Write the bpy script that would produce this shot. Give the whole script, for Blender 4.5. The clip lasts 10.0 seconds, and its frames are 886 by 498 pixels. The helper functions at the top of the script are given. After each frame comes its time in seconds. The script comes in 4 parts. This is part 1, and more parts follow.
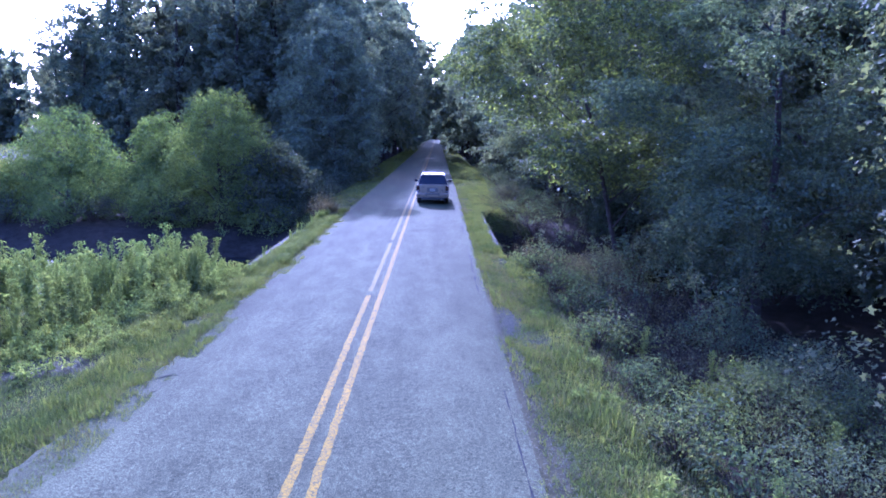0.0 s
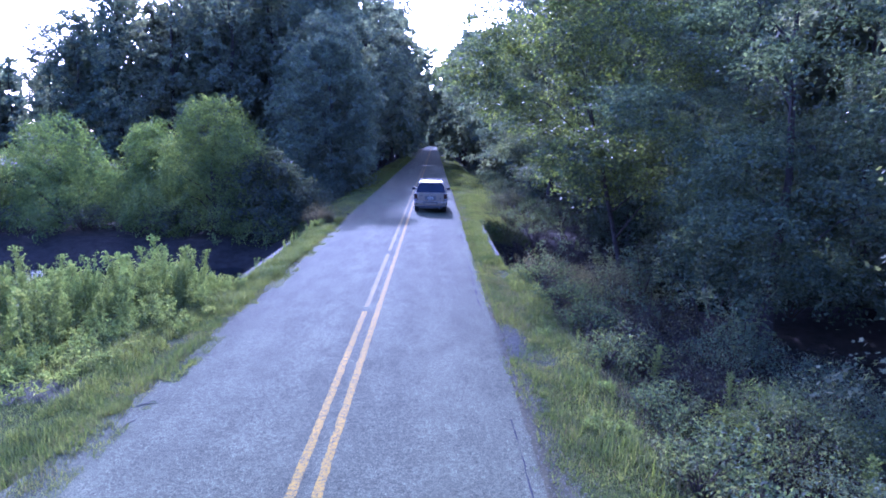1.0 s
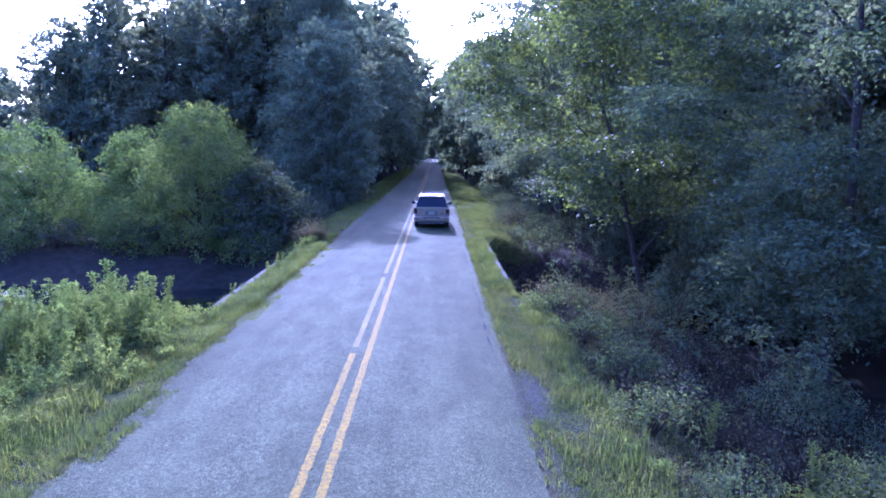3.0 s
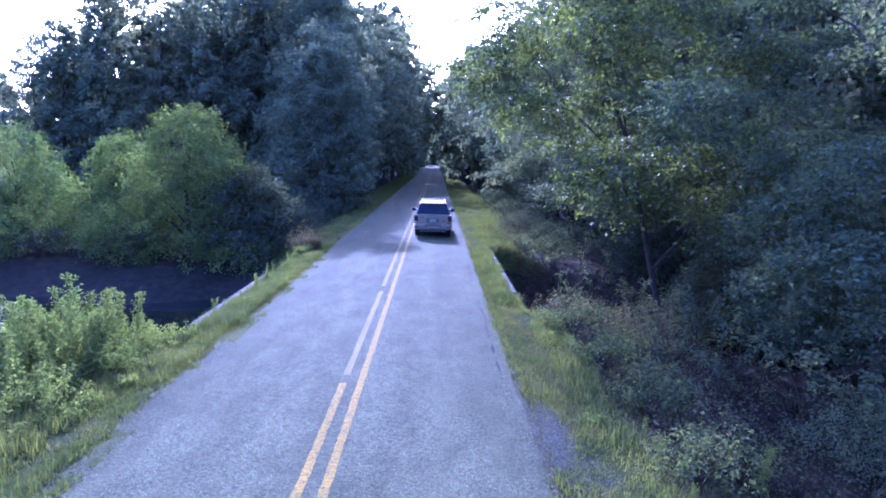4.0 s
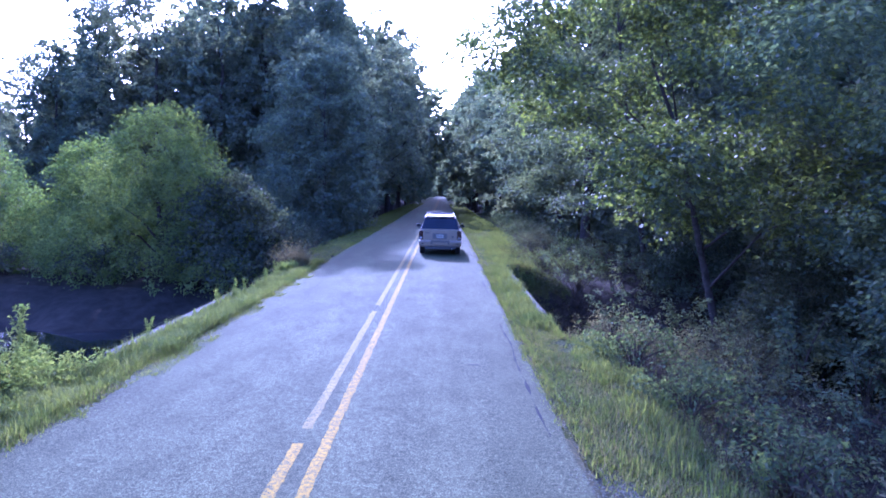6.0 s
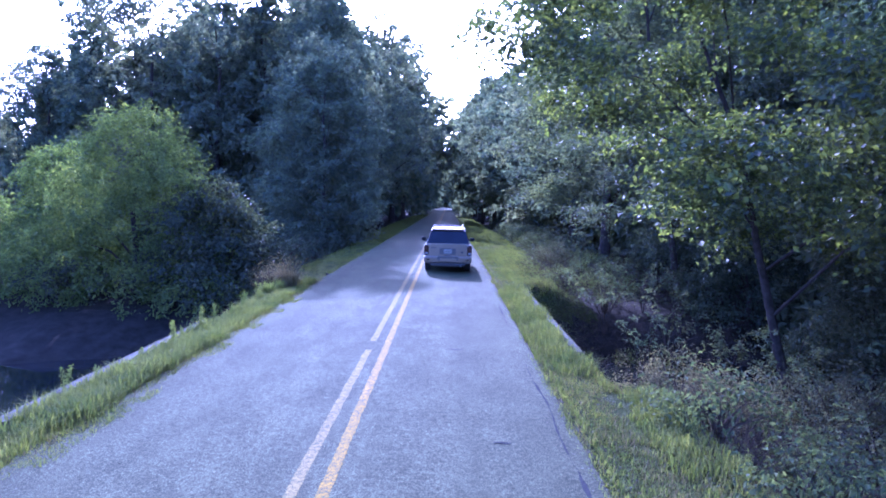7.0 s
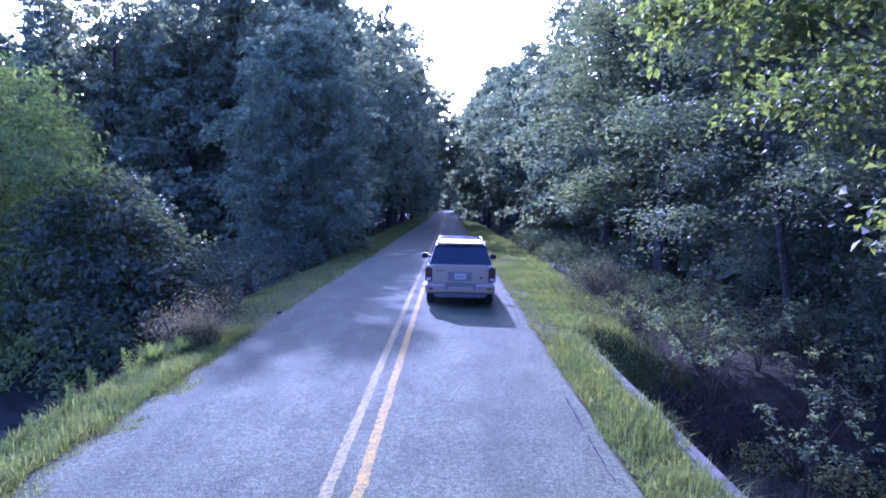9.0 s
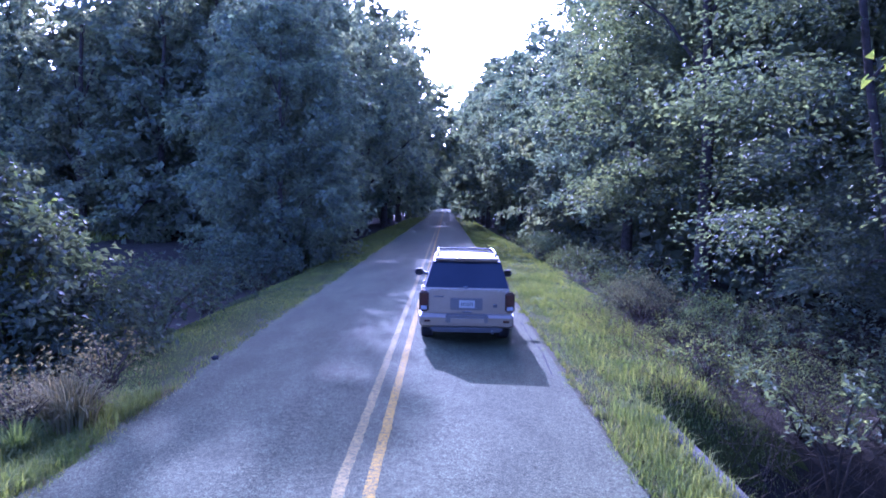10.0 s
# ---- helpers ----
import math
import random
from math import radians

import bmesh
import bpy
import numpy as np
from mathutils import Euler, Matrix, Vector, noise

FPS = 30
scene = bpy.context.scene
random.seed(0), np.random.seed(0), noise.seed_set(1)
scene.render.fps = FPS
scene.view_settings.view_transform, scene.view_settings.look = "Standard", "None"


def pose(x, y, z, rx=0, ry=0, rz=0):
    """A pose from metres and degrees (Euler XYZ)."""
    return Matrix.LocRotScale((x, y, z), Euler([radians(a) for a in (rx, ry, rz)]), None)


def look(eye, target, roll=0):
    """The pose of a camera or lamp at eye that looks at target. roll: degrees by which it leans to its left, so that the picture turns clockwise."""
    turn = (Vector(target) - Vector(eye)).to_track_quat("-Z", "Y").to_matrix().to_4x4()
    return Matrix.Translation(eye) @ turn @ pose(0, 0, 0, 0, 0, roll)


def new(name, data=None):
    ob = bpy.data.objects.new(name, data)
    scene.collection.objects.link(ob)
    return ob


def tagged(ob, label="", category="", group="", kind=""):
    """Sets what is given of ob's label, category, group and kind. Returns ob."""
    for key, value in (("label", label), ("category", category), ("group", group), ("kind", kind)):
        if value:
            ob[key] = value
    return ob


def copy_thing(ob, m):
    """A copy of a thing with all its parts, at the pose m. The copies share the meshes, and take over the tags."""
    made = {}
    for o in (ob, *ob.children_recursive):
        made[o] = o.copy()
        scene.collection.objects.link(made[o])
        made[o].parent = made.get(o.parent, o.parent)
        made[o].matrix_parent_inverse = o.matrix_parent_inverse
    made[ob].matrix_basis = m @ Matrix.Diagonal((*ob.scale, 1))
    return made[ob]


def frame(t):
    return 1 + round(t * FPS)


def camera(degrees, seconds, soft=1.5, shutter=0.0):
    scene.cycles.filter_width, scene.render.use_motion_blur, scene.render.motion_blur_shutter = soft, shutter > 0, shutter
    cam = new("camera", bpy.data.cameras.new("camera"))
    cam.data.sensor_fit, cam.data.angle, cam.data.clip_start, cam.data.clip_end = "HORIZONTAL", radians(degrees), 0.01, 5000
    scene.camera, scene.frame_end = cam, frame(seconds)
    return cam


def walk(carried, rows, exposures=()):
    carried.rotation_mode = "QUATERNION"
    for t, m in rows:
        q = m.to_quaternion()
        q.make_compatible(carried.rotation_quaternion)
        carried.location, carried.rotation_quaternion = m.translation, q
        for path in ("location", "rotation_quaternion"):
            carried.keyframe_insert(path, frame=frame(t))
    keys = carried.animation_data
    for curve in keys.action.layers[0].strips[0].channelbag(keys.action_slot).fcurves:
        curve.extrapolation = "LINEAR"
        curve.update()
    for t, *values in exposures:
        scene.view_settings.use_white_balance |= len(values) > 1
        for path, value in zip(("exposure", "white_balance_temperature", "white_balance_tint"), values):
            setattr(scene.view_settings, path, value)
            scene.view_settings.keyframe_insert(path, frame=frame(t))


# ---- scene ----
# ---- camera and its walk ----
cam = camera(68.0, 10.0, soft=1.8)
PATH = [
    (0, (1.532, 2.77, 4.15), (1.555, 4.74, 3.802), 1.2),
    (0.5, (1.505, 3.099, 4.164), (1.531, 5.07, 3.829), 1.1),
    (1, (1.462, 3.581, 4.176), (1.494, 5.553, 3.848), 1.2),
    (1.5, (1.434, 4.099, 4.148), (1.469, 6.072, 3.823), 1.3),
    (2, (1.429, 4.744, 4.116), (1.464, 6.718, 3.798), 1.3),
    (2.5, (1.434, 5.466, 4.101), (1.466, 7.442, 3.796), 1.3),
    (4, (1.396, 7.896, 3.982), (1.423, 9.878, 3.71), 1.4),
    (4.5, (1.397, 8.787, 3.594), (1.421, 10.769, 3.33), 1.4),
    (5, (1.421, 9.731, 3.106), (1.438, 11.715, 2.86), 1.2),
    (5.5, (1.406, 10.796, 2.86), (1.418, 12.785, 2.651), 1.3),
    (6, (1.384, 12.004, 2.836), (1.388, 13.996, 2.663), 1.3),
    (7.5, (1.198, 16.917, 2.758), (1.181, 18.912, 2.621), 1.3),
    (8, (1.138, 18.853, 2.745), (1.12, 20.848, 2.608), 1.2),
    (8.5, (1.062, 21.087, 2.75), (1.043, 23.082, 2.614), 1.1),
    (9, (0.969, 23.481, 2.777), (0.952, 25.476, 2.644), 1.1),
    (9.5, (0.892, 25.983, 2.79), (0.88, 27.978, 2.657), 1.1),
    (10, (0.846, 28.144, 2.847), (0.84, 30.139, 2.71), 1.1),
]
EXPOSURE = [(0.0, 2.6, 4030, 57), (6.0, 2.76, 4010, 58), (7.5, 2.76, 3990, 59), (10.0, 2.98, 4090, 62)]
walk(cam, [(t, look(eye, target, roll)) for t, eye, target, roll in PATH], EXPOSURE)

# ---- world and sun ----
SUN_UP, SUN_LEFT = 29.0, 11.0          # degrees above the horizon, and left of the road's line ahead
world = bpy.data.worlds.new("sky")
scene.world = world
world.use_nodes = True
wn = world.node_tree.nodes
sky = wn.new("ShaderNodeTexSky")
sky.sky_type = "NISHITA"
sky.sun_disc = False
sky.sun_elevation = radians(SUN_UP)
sky.sun_rotation = radians(-SUN_LEFT)
sky.air_density, sky.dust_density, sky.ozone_density = 1.0, 3.0, 1.0
wn["Background"].inputs["Strength"].default_value = 0.15
world.node_tree.links.new(sky.outputs[0], wn["Background"].inputs["Color"])
sun = new("sun", bpy.data.lights.new("sun", "SUN"))
sun.data.energy, sun.data.angle, sun.data.color = 3.0, radians(0.5), (1.0, 0.89, 0.70)
a, b = radians(SUN_UP), radians(SUN_LEFT)
sun.matrix_world = look((0, 0, 60), (60 * math.sin(b) * math.cos(a), -60 * math.cos(b) * math.cos(a), 60 - 60 * math.sin(a)))


# ---- materials ----
def nodes_of(name):
    m = bpy.data.materials.new(name)
    m.use_nodes = True
    return m, m.node_tree.nodes, m.node_tree.links, m.node_tree.nodes["Principled BSDF"]


def noise_node(ns, ls, scale, detail=4.0, rough=0.6, stretch=None, object_space=True):
    tex = ns.new("ShaderNodeTexNoise")
    tex.inputs["Scale"].default_value, tex.inputs["Detail"].default_value = scale, detail
    tex.inputs["Roughness"].default_value = rough
    co = ns.new("ShaderNodeTexCoord")
    src = co.outputs["Object"]
    if stretch:
        mp = ns.new("ShaderNodeMapping")
        mp.inputs["Scale"].default_value = stretch
        ls.new(src, mp.inputs["Vector"])
        src = mp.outputs["Vector"]
    ls.new(src, tex.inputs["Vector"])
    return tex.outputs["Fac"]


def ramp_node(ns, ls, fac, stops):
    r = ns.new("ShaderNodeValToRGB")
    el = r.color_ramp.elements
    while len(el) < len(stops):
        el.new(0.5)
    for e, (p, c) in zip(el, stops):
        e.position = p
        e.color = (*c, 1) if len(c) == 3 else c
    ls.new(fac, r.inputs["Fac"])
    return r.outputs["Color"]


def mix_node(ns, ls, fac, c1, c2, mode="MIX"):
    m = ns.new("ShaderNodeMix")
    m.data_type, m.blend_type = "RGBA", mode
    for sock, v in ((m.inputs[0], fac), (m.inputs[6], c1), (m.inputs[7], c2)):
        if isinstance(v, (int, float)):
            sock.default_value = v
        elif isinstance(v, tuple):
            sock.default_value = (*v, 1)
        else:
            ls.new(v, sock)
    return m.outputs[2]


def bump_node(ns, ls, height, bsdf, strength=0.3, distance=0.01):
    b = ns.new("ShaderNodeBump")
    b.inputs["Strength"].default_value, b.inputs["Distance"].default_value = strength, distance
    ls.new(height, b.inputs["Height"])
    ls.new(b.outputs["Normal"], bsdf.inputs["Normal"])


def plain_material(name, dark, light, scale=8.0, rough=0.6, metal=0.0, bump=0.0, coat=0.0, fine=60.0):
    m, ns, ls, p = nodes_of(name)
    c = ramp_node(ns, ls, noise_node(ns, ls, scale), [(0.3, dark), (0.7, light)])
    f = ramp_node(ns, ls, noise_node(ns, ls, fine), [(0.3, (0.82, 0.82, 0.82)), (0.7, (1.0, 1.0, 1.0))])
    ls.new(mix_node(ns, ls, 1.0, c, f, "MULTIPLY"), p.inputs["Base Color"])
    p.inputs["Roughness"].default_value, p.inputs["Metallic"].default_value = rough, metal
    p.inputs["Coat Weight"].default_value = coat
    if rough >= 0.7:
        p.inputs["Specular IOR Level"].default_value = 0.03
    if bump:
        bump_node(ns, ls, noise_node(ns, ls, fine), p, bump, 0.01)
    return m


def leaf_material(name, dark, mid, light, through_colour, rough=0.5, gloss=0.5, share=0.4):
    m, ns, ls, p = nodes_of(name)
    geo = ns.new("ShaderNodeNewGeometry")
    info = ns.new("ShaderNodeObjectInfo")
    c = ramp_node(ns, ls, geo.outputs["Random Per Island"], [(0.0, dark), (0.55, mid), (1.0, light)])
    patch = ramp_node(ns, ls, noise_node(ns, ls, 0.8, 3.0), [(0.32, (0.62, 0.7, 0.72)), (0.7, (1.2, 1.12, 0.95))])
    c = mix_node(ns, ls, 1.0, c, patch, "MULTIPLY")
    own = ramp_node(ns, ls, info.outputs["Random"], [(0.0, (0.8, 0.88, 0.9)), (1.0, (1.15, 1.08, 0.95))])
    c = mix_node(ns, ls, 1.0, c, own, "MULTIPLY")
    ls.new(c, p.inputs["Base Color"])
    p.inputs["Roughness"].default_value = rough
    p.inputs["Specular IOR Level"].default_value = gloss
    tr = ns.new("ShaderNodeBsdfTranslucent")
    ls.new(mix_node(ns, ls, 1.0, c, through_colour, "MULTIPLY"), tr.inputs["Color"])
    mx = ns.new("ShaderNodeMixShader")
    mx.inputs[0].default_value = share
    ls.new(p.outputs[0], mx.inputs[1])
    ls.new(tr.outputs[0], mx.inputs[2])
    ls.new(mx.outputs[0], ns["Material Output"].inputs["Surface"])
    return m


def road_material():
    m, ns, ls, p = nodes_of("chip_seal_asphalt")
    broad = ramp_node(ns, ls, noise_node(ns, ls, 0.35, 5.0, 0.6, (1.0, 0.22, 1.0)), [(0.3, (0.04, 0.0438, 0.022)), (0.7, (0.06, 0.0655, 0.033))])
    stones = ramp_node(ns, ls, noise_node(ns, ls, 62.0, 3.0, 0.8), [(0.34, (0.3, 0.3, 0.31)), (0.5, (0.95, 0.95, 0.95)), (0.66, (2.2, 2.17, 2.12))])
    c = mix_node(ns, ls, 1.0, broad, stones, "MULTIPLY")
    # wheel tracks, polished paler, run along both lanes
    tracks = ramp_node(ns, ls, noise_node(ns, ls, 0.9, 2.0, 0.5, (1.0, 0.03, 1.0)), [(0.35, (0.9, 0.9, 0.91)), (0.65, (1.12, 1.12, 1.11))])
    c = mix_node(ns, ls, 1.0, c, tracks, "MULTIPLY")
    grain = ramp_node(ns, ls, noise_node(ns, ls, 17.0, 2.0, 0.6), [(0.36, (0.82, 0.82, 0.82)), (0.64, (1.2, 1.2, 1.2))])
    c = mix_node(ns, ls, 1.0, c, grain, "MULTIPLY")
    stain = ramp_node(ns, ls, noise_node(ns, ls, 1.6, 6.0, 0.7, (1.0, 0.5, 1.0)), [(0.36, (0.82, 0.82, 0.83)), (0.6, (1.06, 1.06, 1.06))])
    ls.new(mix_node(ns, ls, 1.0, c, stain, "MULTIPLY"), p.inputs["Base Color"])
    p.inputs["Roughness"].default_value = 0.9
    p.inputs["Specular IOR Level"].default_value = 0.03
    bump_node(ns, ls, noise_node(ns, ls, 70.0, 3.0, 0.7), p, 0.7, 0.012)
    return m


def paint_material(name, paint, worn, lo, hi):
    m, ns, ls, p = nodes_of(name)
    f = ramp_node(ns, ls, noise_node(ns, ls, 20.0, 8.0, 0.85), [(lo, (0, 0, 0)), (hi, (1, 1, 1))])
    tone = ramp_node(ns, ls, noise_node(ns, ls, 0.5, 3.0), [(0.35, (0.85, 0.85, 0.9)), (0.7, (1.1, 1.05, 1.0))])
    c = mix_node(ns, ls, 1.0, paint, tone, "MULTIPLY")
    ls.new(mix_node(ns, ls, f, worn, c), p.inputs["Base Color"])
    p.inputs["Roughness"].default_value = 0.85
    p.inputs["Specular IOR Level"].default_value = 0.04
    bump_node(ns, ls, noise_node(ns, ls, 70.0, 3.0, 0.7), p, 0.5, 0.01)
    return m


def ground_material():
    m, ns, ls, p = nodes_of("grassy_earth")
    c = ramp_node(ns, ls, noise_node(ns, ls, 0.7, 6.0, 0.7), [(0.3, (0.024, 0.032, 0.007)), (0.52, (0.036, 0.044, 0.010)), (0.66, (0.042, 0.042, 0.01)), (0.85, (0.055, 0.049, 0.017))])
    f = ramp_node(ns, ls, noise_node(ns, ls, 30.0, 5.0, 0.7), [(0.3, (0.5, 0.5, 0.5)), (0.7, (1.25, 1.25, 1.2))])
    ls.new(mix_node(ns, ls, 1.0, c, f, "MULTIPLY"), p.inputs["Base Color"])
    p.inputs["Roughness"].default_value = 0.95
    p.inputs["Specular IOR Level"].default_value = 0.03
    bump_node(ns, ls, noise_node(ns, ls, 25.0, 5.0, 0.7), p, 0.8, 0.05)
    return m


ASPHALT = road_material()
YELLOW = paint_material("worn_yellow_paint", (0.19, 0.132, 0.012), (0.055, 0.056, 0.026), 0.43, 0.54)
PALE_YELLOW = paint_material("bleached_yellow_paint", (0.155, 0.13, 0.035), (0.055, 0.056, 0.026), 0.43, 0.56)
EARTH = ground_material()
CONCRETE = plain_material("weathered_concrete", (0.03, 0.03, 0.023), (0.09, 0.086, 0.07), 3.0, 0.85, bump=0.5)
MEADOW = plain_material("green_field", (0.014, 0.02, 0.004), (0.024, 0.031, 0.006), 0.4, 0.9, bump=0.8, fine=6.0)
SHOULDER = plain_material("gravelly_shoulder", (0.029, 0.03, 0.0135), (0.054, 0.053, 0.024), 14.0, 0.9, bump=0.7, fine=45.0)
# Dark bed colour carries the shade of the creek hollow.
SHADED_BED = plain_material("shaded_creek_bed", (0.012, 0.011, 0.007), (0.03, 0.026, 0.018), 3.0, 0.7, bump=0.6)
# Brown litter, darkened to put the shade under the trees into it.
SHADED_LITTER = plain_material("shaded_forest_litter", (0.015, 0.014, 0.008), (0.036, 0.03, 0.018), 2.5, 0.95, bump=0.8, fine=30.0)
WATER = plain_material("dark_creek_water", (0.006, 0.008, 0.008), (0.012, 0.014, 0.012), 0.6, 0.06)
WATER.node_tree.nodes["Principled BSDF"].inputs["Specular IOR Level"].default_value = 0.3
BARK = plain_material("grey_brown_bark", (0.022, 0.018, 0.013), (0.06, 0.05, 0.038), 6.0, 0.9, bump=0.8, fine=25.0)
TWIG = plain_material("dead_grey_twig", (0.03, 0.024, 0.014), (0.07, 0.056, 0.035), 4.0, 0.9)
GRAVEL = plain_material("pale_gravel", (0.06, 0.058, 0.036), (0.13, 0.126, 0.085), 30.0, 0.85)
# Leaf colour lifted and blued to stand in for haze over the wood.
LEAF_WOOD = leaf_material("woodland_leaf", (0.09, 0.103, 0.074), (0.124, 0.14, 0.092), (0.158, 0.175, 0.098), (1.3, 1.38, 0.95), 0.8, 0.2, 0.45)
LEAF_GUM = leaf_material("sweetgum_leaf", (0.07, 0.081, 0.05), (0.1, 0.114, 0.062), (0.148, 0.158, 0.072), (1.4, 1.42, 0.65), 0.7, 0.1, 0.42)
LEAF_MAPLE = leaf_material("maple_leaf", (0.05, 0.06, 0.042), (0.072, 0.088, 0.047), (0.155, 0.172, 0.052), (1.6, 1.7, 0.45), 0.6, 0.2, 0.45)
LEAF_GREY = leaf_material("grey_green_leaf", (0.064, 0.078, 0.053), (0.094, 0.111, 0.068), (0.142, 0.155, 0.08), (1.4, 1.45, 0.7), 0.7, 0.1, 0.44)
LEAF_OAK = leaf_material("sunlit_oak_leaf", (0.062, 0.073, 0.055), (0.09, 0.102, 0.068), (0.14, 0.15, 0.08), (1.35, 1.42, 0.7), 0.7, 0.3, 0.43)
LEAF_WILLOW = leaf_material("willow_leaf", (0.086, 0.106, 0.043), (0.124, 0.146, 0.048), (0.176, 0.192, 0.058), (1.45, 1.58, 0.55), 0.75, 0.12, 0.46)
LEAF_BRAMBLE = leaf_material("pale_bramble_leaf", (0.05, 0.056, 0.034), (0.072, 0.09, 0.044), (0.135, 0.15, 0.07), (1.4, 1.42, 0.6), 0.75, 0.08, 0.45)
LEAF_VINE = leaf_material("browning_vine_leaf", (0.06, 0.056, 0.038), (0.084, 0.084, 0.052), (0.142, 0.142, 0.084), (1.3, 1.25, 0.7), 0.78, 0.06, 0.4)
# Darker leaf colour that stands in for deep shade on these shrubs.
LEAF_SHADED = leaf_material("shaded_bush_leaf", (0.042, 0.05, 0.033), (0.058, 0.068, 0.043), (0.085, 0.093, 0.055), (1.2, 1.3, 0.7), 0.68, 0.12, 0.35)
LEAF_WEED = leaf_material("weed_leaf", (0.097, 0.12, 0.043), (0.138, 0.162, 0.05), (0.195, 0.212, 0.07), (1.4, 1.5, 0.6), 0.8, 0.08, 0.44)
GRASS = leaf_material("grass_blade", (0.072, 0.09, 0.031), (0.104, 0.124, 0.04), (0.15, 0.156, 0.058), (1.4, 1.45, 0.5), 0.85, 0.02, 0.45)
LAWN = leaf_material("short_grass_blade", (0.066, 0.086, 0.029), (0.097, 0.118, 0.037), (0.138, 0.148, 0.052), (1.4, 1.45, 0.5), 0.85, 0.02, 0.42)
DRY_GRASS = leaf_material("dry_grass_blade", (0.085, 0.075, 0.032), (0.13, 0.115, 0.052), (0.18, 0.165, 0.082), (1.2, 1.1, 0.8), 0.85, 0.03, 0.3)


# ---- mesh helpers ----
def mesh_of(name, verts, faces, material, smooth=False):
    me = bpy.data.meshes.new(name)
    verts = np.asarray(verts, dtype=np.float32)
    faces = np.asarray(faces, dtype=np.int32)
    n, k = faces.shape
    me.vertices.add(len(verts))
    me.vertices.foreach_set("co", verts.ravel())
    me.loops.add(n * k)
    me.loops.foreach_set("vertex_index", faces.ravel())
    me.polygons.add(n)
    me.polygons.foreach_set("loop_start", np.arange(0, n * k, k, dtype=np.int32))
    me.polygons.foreach_set("use_smooth", np.full(n, smooth))
    me.update(calc_edges=True)
    me.validate()
    me.materials.append(material)
    return me


def part(name, bm, material, parent, label="", smooth=False):
    if isinstance(bm, bmesh.types.BMesh):
        me = bpy.data.meshes.new(name)
        bm.to_mesh(me)
        bm.free()
        me.materials.append(material)
        if smooth:
            for poly in me.polygons:
                poly.use_smooth = True
    else:
        me = bm
    ob = new(name, me)
    ob.parent = parent
    if label:
        ob["label"] = label
    return ob


def tube(points, radii, sides=7):
    """A tapered tube along a line of points: vertices and quads."""
    pts = [Vector(p) for p in points]
    verts, faces = [], []
    for i, p in enumerate(pts):
        d = (pts[min(i + 1, len(pts) - 1)] - pts[max(i - 1, 0)]).normalized()
        u = d.orthogonal().normalized() if i == 0 else (u - d * u.dot(d)).normalized()
        w = d.cross(u)
        for k in range(sides):
            a = 2 * math.pi * k / sides
            verts.append(p + (u * math.cos(a) + w * math.sin(a)) * radii[i])
    for i in range(len(pts) - 1):
        for k in range(sides):
            k2 = (k + 1) % sides
            faces.append((i * sides + k, i * sides + k2, (i + 1) * sides + k2, (i + 1) * sides + k))
    return [tuple(v) for v in verts], faces


def join_tubes(name, tubes, material):
    verts, faces = [], []
    for v, f in tubes:
        o = len(verts)
        verts += v
        faces += [tuple(i + o for i in q) for q in f]
    return mesh_of(name, verts, faces, material, True)


def unit(v):
    return v / np.maximum(np.linalg.norm(v, axis=1, keepdims=True), 1e-6)


def leaves_mesh(name, rng, pos, out, size, material, wide=0.55, droop=0.35, lobed=False, flat=0.0, stir=0.45):
    """Many folded leaves at pos, facing roughly out."""
    n = len(pos)
    nrm = unit(out * (0.7 - 0.4 * flat) + rng.normal(0, stir - 0.12 * flat, (n, 3)) + np.array([0, 0, 0.45 + 0.6 * flat]))
    along = rng.normal(0, 1, (n, 3)) + out * 0.5 - np.array([0, 0, droop])
    along = unit(along - nrm * (along * nrm).sum(1, keepdims=True))
    side = np.cross(nrm, along)
    s = np.asarray(size).reshape(-1, 1) * np.ones((n, 1))
    fold = rng.uniform(0.05, 0.35, (n, 1))
    if lobed:
        # three-pointed outline, a fan of triangles round the leaf's base
        ang = np.radians([-125, -64, -30, 0, 30, 64, 125])
        rad = np.array([0.5, 1.0, 0.55, 1.15, 0.55, 1.0, 0.5])
        ring = [pos] + [pos + s * 0.55 * r * (along * math.cos(t) + side * math.sin(t)) + nrm * s * fold * abs(math.sin(t)) * 0.3 * r for t, r in zip(ang, rad)]
        k = len(ring)
        verts = np.stack(ring, 1).reshape(-1, 3)
        base = (np.arange(n) * k)[:, None, None]
        tri = np.array([[0, i, i + 1] for i in range(1, k - 1)])[None]
        return mesh_of(name, verts, (base + tri).reshape(-1, 3), material)
    v0 = pos
    v1 = pos + along * s * 0.5 + side * s * wide * 0.5 + nrm * s * fold
    v2 = pos + along * s
    v3 = pos + along * s * 0.45 - side * s * wide * 0.5 + nrm * s * fold
    verts = np.stack([v0, v1, v2, v3], 1).reshape(-1, 3)
    base = (np.arange(n) * 4)[:, None, None]
    tri = np.array([[0, 1, 2], [0, 2, 3]])[None]
    return mesh_of(name, verts, (base + tri).reshape(-1, 3), material)


